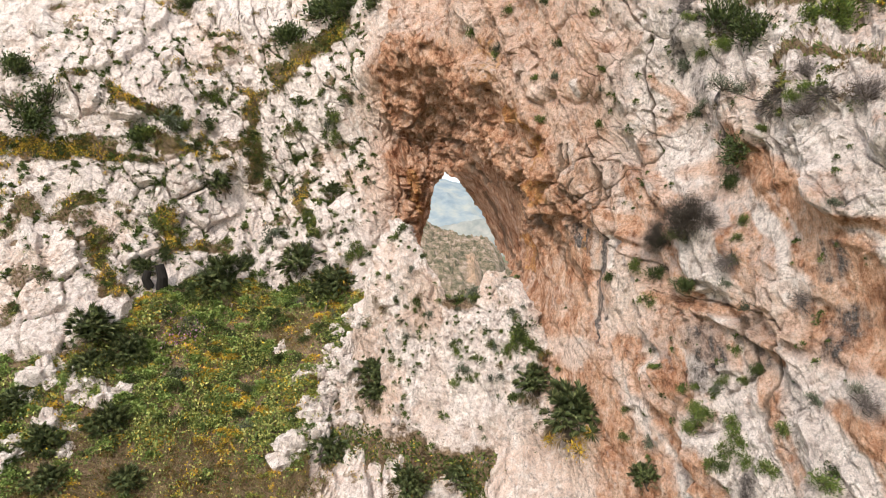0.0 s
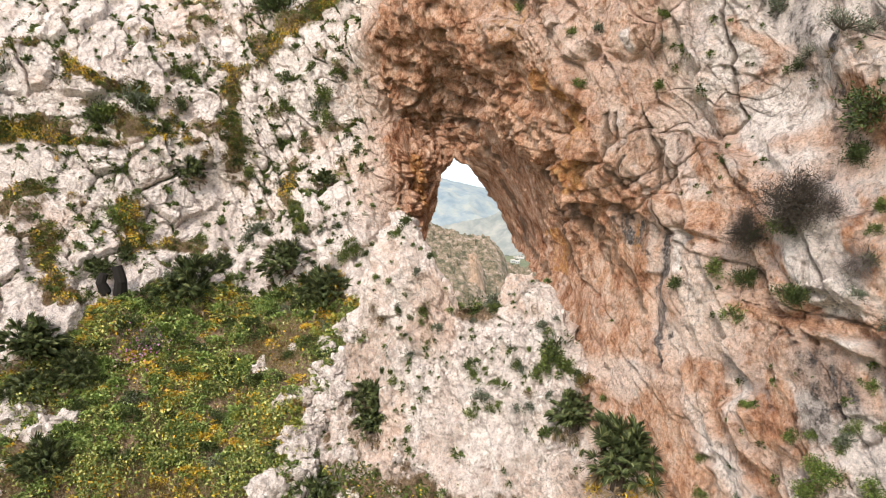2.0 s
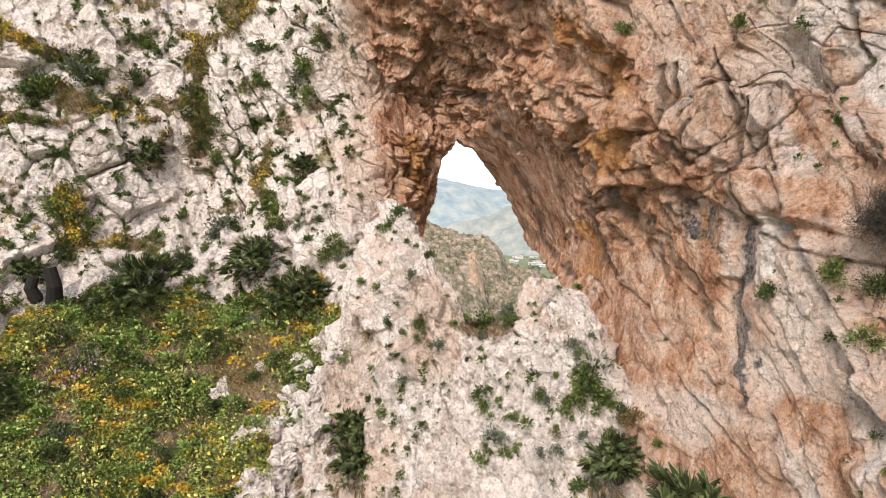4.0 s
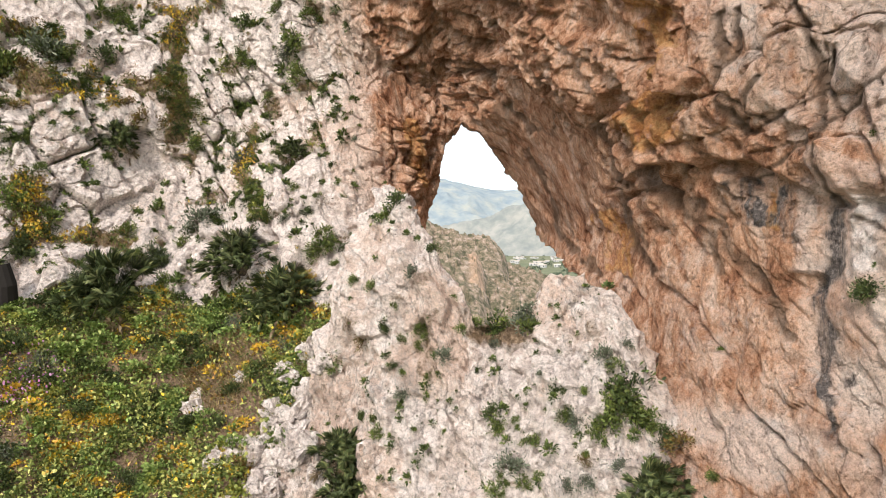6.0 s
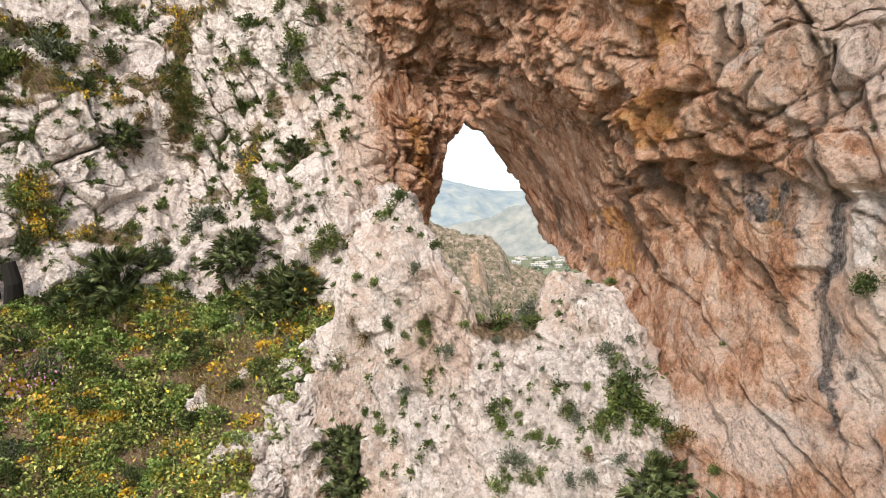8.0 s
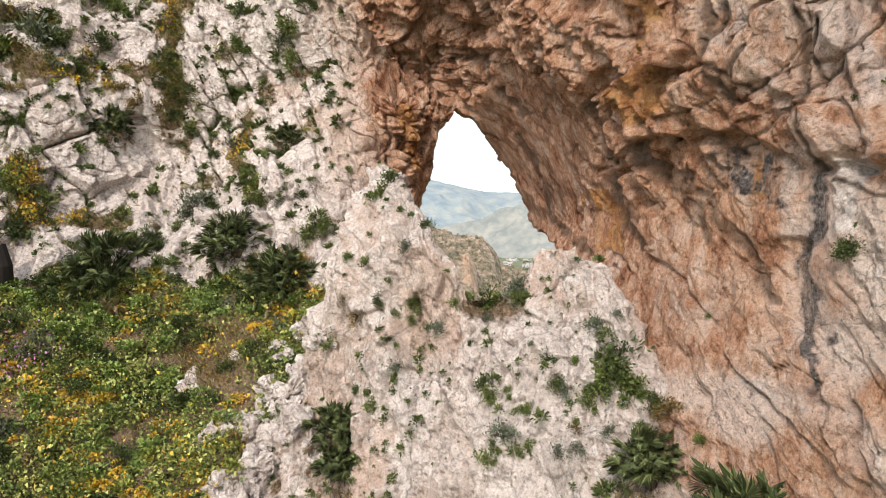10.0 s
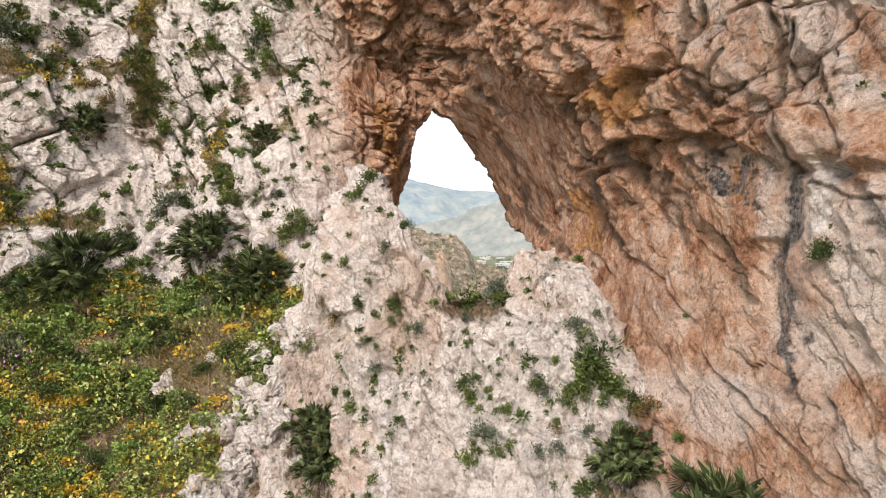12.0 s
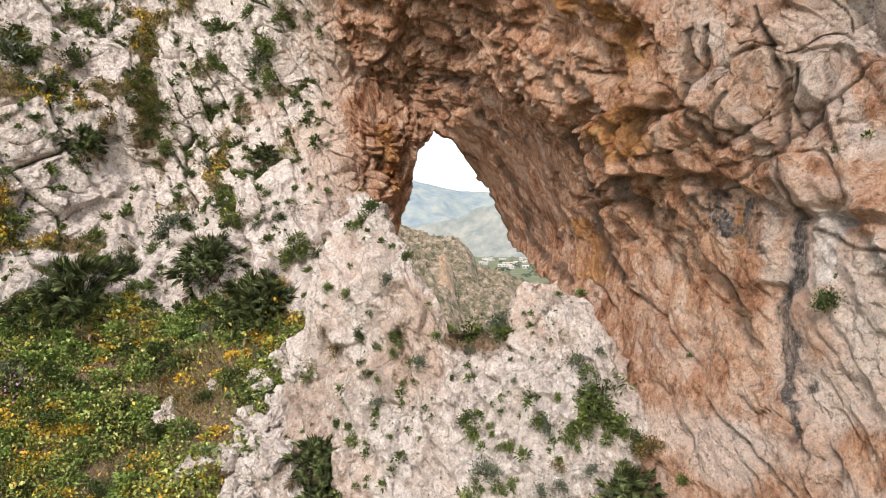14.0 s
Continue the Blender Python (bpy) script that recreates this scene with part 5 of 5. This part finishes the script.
SLOPE_PLANTS += [(-4.73, 15.63, 0.14), (-6.94, 14.73, 0.19), (-6.5, 14.39, 0.19), (-9.24, 15.66, 0.16), (-9.27, 13.6, 0.12), (-9.58, 14.27, 0.09), (-7.15, 16.21, 0.16), (-6.79, 15.59, 0.14), (-6.68, 15.37, 0.13), (-4.45, 17.78, 0.19), (-3.66, 17.51, 0.18), (-3.46, 17.38, 0.14), (-2.66, 14.87, 0.07), (-2.94, 15.09, 0.09), (-4.4, 14.09, 0.12), (-4.98, 14.47, 0.12), (-5.88, 13.76, 0.16), (-2.35, 14.68, 0.07), (-2.43, 14.35, 0.07), (-2.76, 13.31, 0.08), (-2.35, 12.04, 0.13), (-2.51, 11.78, 0.12), (-2.68, 11.43, 0.11), (-7.98, 11.18, 0.15), (-6.33, 11.92, 0.17), (-8.26, 10.06, 0.12), (-6.2, 12.19, 0.18), (-5.21, 12.85, 0.13), (-4.81, 13.24, 0.12), (-3.76, 13.18, 0.11)]
SLOPE_PLANTS += [(-3.21, 12.97, 0.09), (-2.93, 13.73, 0.08)]
RUSTY_PLANTS = [(2.58, 9.35, 0.2), (2.47, 9.41, 0.12), (1.45, 9.05, 0.11), (-1.67, 10.34, 0.17), (-7.58, 14.92, 0.28), (-7.16, 14.87, 0.31), (-7.87, 15.26, 0.19), (-7.06, 15.23, 0.19), (-10.03, 16.04, 0.23), (-9.9, 15.74, 0.2), (-9.96, 15.01, 0.19)]
YELLOW_PLANTS = [(-8.73, 17.77, 0.38), (-8.57, 17.59, 0.24), (-8.77, 17.83, 0.24), (-9.65, 12.97, 0.39), (-9.44, 12.74, 0.24), (-9.97, 13.18, 0.25)]
BOULDERS = [(-11.38, 8.48, 0.54), (-10.12, 8.04, 0.68), (-9.39, 7.75, 0.44), (-9.03, 7.96, 0.33), (-10.58, 7.29, 0.45), (-11.27, 6.93, 0.41), (-4.09, 6.59, 0.58), (-4.98, 8.92, 0.27), (-4.05, 8.28, 0.25), (-3.14, 8.45, 0.24), (-3.67, 8.49, 0.21), (-2.8, 8.8, 0.21), (-1.95, 8.56, 0.15), (-4.16, 9.41, 0.19), (-3.38, 7.98, 0.21), (-11.14, 6.62, 0.33), (-9.84, 6.75, 0.22), (-1.27, 7.46, 0.16), (-2.44, 7.25, 0.23)]
palms = [make_palm(125, 1), make_palm(110, 2), make_palm(135, 3)]
place_all(palms, PALMS, "dark green dwarf fan palm with dry lower fronds, rooted in rock", "palm", "dwarf palms on the cliff", 0.35, 1, 1.3)
dark = [make_shrub("shrub", shrub_meshes(DARK_GREEN, 1300, 0.18, 0.38, seed=s)) for s in (1, 2, 3)]
place_all(dark, DARK_SHRUBS, "dense dark green shrub growing from a limestone ledge", "shrub", "dark shrubs on the cliff", 0.45, 2)
brush = [make_shrub("thorn_bush", shrub_meshes(TWIG_BROWN, 9000, 0.14, 0.09, 1.6, seed=4))]
wisps = [make_shrub("twig_bush", shrub_meshes(PALE_TWIG, 2600, 0.20, 0.05, 1.4, seed=5))]
place_all(wisps, THORN_BUSHES[2:], "leafless pale grey-brown twig bush on the rock wall", "bush", "twig bushes on the wall", 0.6, 3, 1.2)
place_all(brush, THORN_BUSHES[:2], "leafless brown twiggy bush hanging on the rock wall", "bush", "thorn bushes on the wall", 0.6, 3, 1.25)
grey = [make_shrub("shrub", shrub_meshes(GREY_GREEN, 800, 0.17, 0.18, seed=s)) for s in (6, 7)]
place_all(grey, GREY_SHRUBS, "fine grey-green shrub on pale rock", "shrub", "grey shrubs on the wall", 0.5, 4)
lime = [make_shrub("leafy_plant", shrub_meshes(LIME_GREEN, 800, 0.18, 0.5, seed=s)) for s in (8, 9)]
place_all(lime, LEAFY_PLANTS, "bright green broad-leaved plant in a rock crack", "plant", "leafy plants on the wall", 0.55, 5, 0.9)
small = [make_shrub("crevice_plant", shrub_meshes(m, 460, 0.25, 0.45, seed=s)) for s, m in ((10, MID_GREEN), (11, DARK_GREEN), (12, MID_GREEN), (13, GREY_GREEN), (14, MID_GREEN))]
place_all(small, SPUR_PLANTS + WALL_PLANTS + SLOPE_PLANTS, "small green cushion plant rooted in a limestone crevice", "plant", "crevice plants", 0.6, 6, 1.35)
rust = [make_shrub("withered_plant", shrub_meshes(RUST_LEAF, 420, 0.22, 0.4, seed=s)) for s in (15, 16)]
place_all(rust, RUSTY_PLANTS, "withered reddish-brown plant on pale rock", "plant", "withered plants", 0.5, 7)
yellow = [make_shrub("flowering_plant", shrub_meshes(m, 420, 0.22, 0.4, seed=s)) for s, m in ((17, LIME_GREEN),)]
place_all(yellow, YELLOW_PLANTS, "yellow-green leafy plant on the upper slope", "plant", "yellow-green plants", 0.5, 8)
# seedlings in the joints of the slope and over the spur
rng = np.random.default_rng(5)
points, normals, patch, ledges, soil, joint, area = GRID["cliff"]
odds = area * joint * (points[:, 2] > 7) * (points[:, 2] < 20.5) * (points[:, 0] > -15) * (points[:, 0] < -2.4) * (1 - patch)
picked = rng.choice(len(points), 1500, p=odds / odds.sum())
p2, n2 = GRID["spur"]
ok = np.flatnonzero((p2[:, 2] > 7.0) & (p2[:, 0] > -3.4) & (p2[:, 0] < 2.4))
also = rng.choice(ok, 280, p=(lambda w: w / w.sum())(smooth(-0.3, 0.5, soft_noise(p2[ok] * 1.6, 87)) + 0.1))
odds = area * (points[:, 2] > 7.5) * (points[:, 2] < 17.5) * (points[:, 0] > 3.7) * (points[:, 0] < 7) * smooth(0.0, 0.5, soft_noise(points * 1.5, 62))
crack = rng.choice(len(points), 150, p=odds / odds.sum())
foot = np.concatenate([points[picked], points[crack], p2[also]])
out = np.concatenate([normals[picked], normals[crack], n2[also]])
wide = np.concatenate([rng.uniform(0.04, 0.20, len(picked)) * rng.uniform(0.5, 1.2, len(picked)), rng.uniform(0.02, 0.09, len(crack)), 0.02 + 0.11 * rng.uniform(0, 1, len(also)) ** 2])
each = np.repeat(np.arange(len(foot)), 52)
tilt = unit(rng.normal(size=(len(each), 3)) + out[each] * 0.9 + (0, 0, 0.8))
seedling_mesh = leaves("seedlings", foot[each] + tilt * wide[each, None] * rng.uniform(0.2, 0.8, (len(each), 1)), tilt + rng.normal(size=tilt.shape) * 0.4, wide[each] * 0.6, wide[each] * 0.3, TUFT_GREEN)
tagged(new("seedlings", seedling_mesh), "tiny green plants in the joints of the rock", "plants", kind="stuff")


# ---- meadow, dry grass ----
def scatter(n, weight, seed):
    """n places on the cliff by weight, with the face's normals."""
    rng = np.random.default_rng(seed)
    k = rng.choice(len(points), n, p=weight / weight.sum())
    return points[k] + rng.normal(size=(n, 3)) * 0.025, normals[k], rng


def stuff(name, me, label, category):
    return tagged(new(name, me), label, category, kind="stuff")


seen = (points[:, 2] > 5.5) * area
clump = smooth(-0.35, 0.25, fractal(points * 1.3, 3, 77))
wander = 0.5 * soft_noise(points * 1.4, 78)
bare = smooth(1.1, 0.7, np.hypot((points[:, 0] + 4.5) / 1.0, (points[:, 2] - 9.5) / 0.7) + wander)
bare = np.maximum(bare, smooth(7.5, 6.6, points[:, 2] + wander + 0.25 * np.abs(points[:, 0] + 7)))
bare = np.maximum(bare, smooth(0.9, 0.5, np.hypot((points[:, 0] + 9.6) / 0.9, (points[:, 2] - 7.0) / 0.7) + wander))
mound = 0.34 * smooth(-0.3, 0.8, fractal(points * (0.9, 0.6, 0.9), 3, 71)) + 0.10 * smooth(-0.2, 0.6, soft_noise(points * 3.2, 74))


def meadow_cloud(n, weight, seed, low, high):
    r = np.random.default_rng(seed)
    k = r.choice(len(points), n, p=weight / weight.sum())
    base = points[k] + r.normal(size=(n, 3)) * 0.03 + normals[k] * (mound[k] * r.uniform(low, high, n))[:, None] + (0, 0, 0.02)
    return base, normals[k], r


base, nrm, r = meadow_cloud(52000, seen * patch * (0.12 + clump) * (1 - 0.85 * bare), 21, 0.3, 0.9)
way = nrm * 0.6 + (0, -0.2, 0.5) + r.normal(size=base.shape) * 0.75
big = r.uniform(0, 1, len(base)) ** 2
stuff("meadow_leaves", leaves("meadow_leaves", base, way, 0.035 + 0.085 * big, 0.02 + 0.055 * big, MEADOW_LEAF, 0.35, 0.15), "dense green leafy plants covering the steep hollow", "meadow")


def mounds(name, n, weight, seed, sizes, leaf, mat, label, category, thick=150, slim=0.68):
    """Low rounded plants: leaves over n small domes of uneven outline."""
    r = np.random.default_rng(seed)
    k = r.choice(len(points), n, p=weight / weight.sum())
    wide = r.uniform(sizes[0], sizes[1], n) * r.uniform(0.7, 1.2, n)
    count = (thick * (wide / 0.2) ** 1.7).astype(int) + 6
    each = np.repeat(np.arange(n), count)
    up = unit(normals[k] * 0.7 + (0, -0.1, 0.6))[each]
    out = unit(r.normal(size=(len(each), 3)) + up * 0.9)
    reach = wide[each] * (0.75 + 0.35 * soft_noise(out * 2.3 + k[each, None] % 97, 63)) * r.uniform(0.45, 1.0, len(each)) ** 0.5
    at = points[k][each] + out * reach[:, None] * (1.25, 0.8, 0.9)
    size = r.uniform(leaf[0], leaf[1], len(each)) * r.uniform(0.75, 1.3, n)[each]
    stuff(name, leaves(name, at, out + up * 0.4 + r.normal(size=at.shape) * 0.5, size, size * slim * r.uniform(0.8, 1.2, len(each)), mat, 0.3, 0.2), label, category)


lush = seen * patch * (1 - 0.9 * bare)
warm = smooth(-0.1, 0.5, fractal(points * 0.9, 3, 79))
mounds("mallow_mounds", 330, lush * (1.1 - 0.6 * warm), 31, (0.14, 0.34), (0.045, 0.095), MALLOW_LEAF, "bright green broad-leaved plants in low mounds", "meadow", 120)
mounds("dark_mounds", 130, lush * (1.1 - warm), 32, (0.16, 0.36), (0.035, 0.075), DARK_GREEN, "dark green bushy plants among the meadow", "meadow", 170)
mounds("pale_mounds", 170, lush * (0.3 + warm), 33, (0.10, 0.26), (0.04, 0.09), LIME_LEAF, "yellow-green leafy plants among the meadow", "meadow", 110)
mounds("yellow_mounds", 430, seen * patch * (0.08 + warm**3) * (1 - 0.6 * bare), 34, (0.07, 0.20), (0.04, 0.085), YELLOW_LEAF, "yellow and orange withering leaves in clusters", "leaves", 90)
mounds("brown_mounds", 120, seen * patch * (0.25 + bare), 35, (0.10, 0.24), (0.03, 0.07), RUST_LEAF, "withered brown plants in the dry part of the meadow", "meadow", 110)
base, nrm, r = meadow_cloud(1800, seen * patch * (0.15 + warm), 22, 0.85, 1.2)
way = nrm * 0.8 + (0, -0.3, 0.4) + r.normal(size=base.shape) * 0.6
stuff("yellow_leaves", leaves("yellow_leaves", base, way, r.uniform(0.03, 0.11, len(base)), r.uniform(0.02, 0.07, len(base)), YELLOW_LEAF, 0.35), "single yellow leaves over the green plants", "leaves")
pinkish = seen * patch * smooth(0.9, 0.2, np.hypot(points[:, 0] + 8.0, points[:, 2] - 9.3)) + 0.8 * seen * smooth(0.5, 0.1, np.hypot(points[:, 0] + 9.9, points[:, 2] - 13.0))
base, nrm, r = scatter(160, pinkish, 36)
stuff("pink_flowers", leaves("pink_flowers", base + nrm * 0.25, nrm + (0, 0, 0.6) + r.normal(size=base.shape) * 0.5, r.uniform(0.04, 0.08, len(base)), r.uniform(0.03, 0.06, len(base)), PINK_FLOWER), "small pink flowers among the meadow plants", "flowers")
base, nrm, r = scatter(52000, seen * np.maximum(patch * (0.15 + bare), np.maximum(0.45 * ledges, 0.5 * soil * (1 - patch))) * (soil > 0.25), 23)
way = nrm * 0.35 + (0, -0.1, 0.8) + r.normal(size=base.shape) * 0.4
stuff("dry_grass", leaves("dry_grass", base, way, r.uniform(0.08, 0.24, len(base)), r.uniform(0.006, 0.014, len(base)), DRY_GRASS, 0.1, 0.2), "dry brown and green grass tufts on the ledges", "grass")
base, nrm, r = scatter(5200, seen * np.maximum(ledges, 0.4 * soil) * (1 - patch) * (soil > 0.3) * smooth(-0.1, 0.5, soft_noise(points * 0.8, 68)), 25)
stuff("ledge_flowers", leaves("ledge_flowers", base + nrm * 0.06, nrm + (0, 0, 0.5) + r.normal(size=base.shape) * 0.5, r.uniform(0.04, 0.10, len(base)), r.uniform(0.03, 0.07, len(base)), YELLOW_LEAF), "yellow and orange small plants on the ledges", "leaves")
base, nrm, r = scatter(8000, seen * np.maximum(ledges, 0.6 * soil) * (1 - patch) * (soil > 0.3), 24)
way = nrm * 0.6 + (0, -0.1, 0.6) + r.normal(size=base.shape) * 0.6
stuff("ledge_herbs", leaves("ledge_herbs", base, way, r.uniform(0.05, 0.13, len(base)), r.uniform(0.025, 0.06, len(base)), MID_GREEN), "low green herbs on the rock ledges", "herbs")


# plants along the gullies and joints of the slope, and over the upper part of the wall
px, pz = points[:, 0], points[:, 2]
gully = seen * (px < -2.4) * (px > -16) * (pz < 22) * (1 - patch) * (ledges + 0.35 * soil + 0.4 * joint) * smooth(-0.4, 0.5, soft_noise(points * 0.7, 85))
mounds("slope_herbs", 420, gully, 41, (0.07, 0.20), (0.03, 0.07), MID_GREEN, "low green herbs in the gullies of the slope", "herbs", 110, 0.5)
mounds("slope_dark_herbs", 150, gully, 42, (0.10, 0.24), (0.03, 0.07), DARK_GREEN, "dark green cushions in the joints of the slope", "herbs", 150, 0.4)
mounds("slope_brown_herbs", 330, gully, 43, (0.09, 0.24), (0.03, 0.08), RUST_LEAF, "withered brown herbs in the gullies of the slope", "herbs", 90, 0.25)
mounds("slope_yellow_herbs", 190, gully, 44, (0.06, 0.18), (0.03, 0.07), LIME_LEAF, "yellow-green herbs in the gullies of the slope", "herbs", 90, 0.5)
mounds("slope_golden_leaves", 110, gully * smooth(-6.5, -8, px), 45, (0.05, 0.14), (0.03, 0.07), YELLOW_LEAF, "golden withering leaves on the slope", "leaves", 70, 0.6)
high_wall = seen * smooth(5.0, 5.6, px) * smooth(13.3, 14.2, pz) * (pz < 18) * smooth(-0.2, 0.5, soft_noise(points * 1.3, 86))
mounds("wall_herbs", 60, high_wall, 46, (0.06, 0.18), (0.03, 0.07), MID_GREEN, "green herbs on the upper rock wall", "herbs", 110, 0.5)
mounds("wall_brown_herbs", 60, high_wall, 47, (0.08, 0.20), (0.03, 0.08), RUST_LEAF, "withered brown herbs on the upper rock wall", "herbs", 100, 0.25)
mounds("wall_yellow_herbs", 34, high_wall, 48, (0.06, 0.16), (0.03, 0.07), LIME_LEAF, "yellow-green herbs on the upper rock wall", "herbs", 90, 0.4)
mounds("wall_twigs", 40, high_wall, 49, (0.12, 0.26), (0.07, 0.16), PALE_TWIG, "bare grey twigs on the upper rock wall", "twigs", 220, 0.06)


# ---- loose stones by the meadow ----
def stone_mesh(seed):
    bm = bmesh.new()
    bmesh.ops.create_icosphere(bm, subdivisions=4, radius=1.0)
    v = np.array([q.co[:] for q in bm.verts])
    gap, pick, tilt = blocks(v * 1.1 + seed * 3.3, seed)
    gap2, pick2, tilt2 = blocks(v * 2.6 + seed * 1.7, seed + 40)
    d = 0.95 + 0.40 * (pick - 0.5) + 0.85 * tilt + 0.08 * (pick2 - 0.5) + 0.12 * tilt2 + 0.05 * fractal(v * 4 + seed, 3, seed)
    for q, k in zip(bm.verts, d):
        q.co *= float(k)
    me = bpy.data.meshes.new("boulder")
    bm.to_mesh(me)
    bm.free()
    skin = me.attributes.new("patina", "FLOAT", "POINT")
    skin.data.foreach_set("value", np.full(len(me.vertices), 0.9, np.float32))
    me.materials.append(LIMESTONE)
    return me


stones = [new("boulder", stone_mesh(s)) for s in (1, 2, 3, 4)]
place_all(stones, BOULDERS, "white weathered limestone boulder among the plants", "boulder", "boulders by the meadow", 0.5, 11, 0.8)
rng = random.Random(44)
edge = [(-2.75, 9.6), (-3.0, 9.0), (-3.3, 8.3), (-3.7, 7.4), (-3.9, 6.6), (-3.1, 8.6), (-3.5, 7.6)]
spots = []
for k in range(66):
    ax, az = rng.choice(edge)
    spots.append((ax + rng.gauss(0, 0.28), az + rng.gauss(0, 0.25), rng.uniform(0.07, 0.26)))
for k in range(14):
    spots.append((rng.uniform(-11.5, -9.0), rng.uniform(7.0, 8.8), rng.uniform(0.08, 0.25)))
place_all(stones, spots, "small white limestone rock at the edge of the meadow", "rock", "rocks at the meadow's edge", 0.5, 12, 1.0)

# ---- bushes within the meadow ----
in_meadow = [(-8.6, 9.9, 0.35), (-8.1, 9.4, 0.30), (-7.9, 9.6, 0.38), (-8.9, 9.1, 0.3), (-5.6, 9.0, 0.28), (-5.0, 8.6, 0.25), (-4.6, 10.2, 0.3), (-4.1, 10.4, 0.35), (-3.7, 10.6, 0.3), (-6.3, 7.4, 0.3), (-5.4, 7.0, 0.35), (-7.4, 7.2, 0.25), (-4.2, 9.2, 0.2), (-5.1, 9.7, 0.22), (-3.4, 9.9, 0.25), (-7.0, 8.9, 0.3), (-6.6, 9.2, 0.25), (-6.1, 8.4, 0.3), (-7.7, 8.3, 0.32), (-5.7, 7.8, 0.26), (-6.9, 7.9, 0.24), (-3.9, 9.5, 0.22), (-3.5, 9.3, 0.2), (-4.3, 8.7, 0.2), (-3.9, 10.9, 0.4), (-4.6, 10.8, 0.35)]
place_all([dark[0], small[0], grey[0], dark[1]], in_meadow, "bushy green shrub standing in the meadow", "shrub", "meadow shrubs", 0.5, 13)

# ---- burnt palm stem beside the meadow ----
place, normal = surface(-9.25, 10.85)
stem = new("burnt_trunk", limbs("burnt_trunk", [(((0.0, 0.15, -0.45), (0.18, -0.15, -0.15), (0.26, -0.3, 0.25), (0.18, -0.35, 0.65)), 0.22, 0.14), (((-0.05, 0.1, -0.35), (-0.2, -0.2, -0.05), (-0.28, -0.3, 0.2), (-0.2, -0.3, 0.45)), 0.18, 0.12)], CHAR, 10))
stem.location = place
tagged(stem, "blackened curved palm trunk leaning from the rock", "trunk")

# ---- low growth at the foot of the spur ----
ok = np.flatnonzero((p2[:, 2] < 7.6) & (p2[:, 2] > 5.6))
height = 7.0 + 0.5 * soft_noise(p2[ok] * 0.9, 64)
ok = ok[p2[ok, 2] < height]
r = np.random.default_rng(61)
k = r.choice(ok, 9000)
way = n2[k] * 0.6 + (0, -0.2, 0.5) + r.normal(size=(len(k), 3)) * 0.7
tall = 0.25 * smooth(-0.2, 0.6, soft_noise(p2[k] * 1.6, 65))
stuff("foot_leaves", leaves("foot_leaves", p2[k] + n2[k] * (tall * r.uniform(0.2, 1.1, len(k)))[:, None], way, r.uniform(0.05, 0.14, len(k)), r.uniform(0.03, 0.08, len(k)), MID_GREEN), "low green plants at the foot of the spur", "herbs")
k = r.choice(ok, 800)
way = n2[k] * 0.6 + (0, -0.2, 0.5) + r.normal(size=(len(k), 3)) * 0.7
stuff("foot_yellow_leaves", leaves("foot_yellow_leaves", p2[k] + n2[k] * 0.2, way, r.uniform(0.03, 0.08, len(k)), r.uniform(0.02, 0.05, len(k)), YELLOW_LEAF), "yellow leaves among the plants at the spur's foot", "leaves")
autumn = make_shrub("yellow_plant", shrub_meshes(YELLOW_LEAF, 260, 0.24, 0.4, seed=18))
place_all([autumn], [(2.75, 7.85, 0.26), (3.0, 7.55, 0.28), (3.2, 7.95, 0.2), (2.55, 7.5, 0.22)], "yellow withering leafy plant beside a palm", "plant", "yellow plants", 0.5, 14)
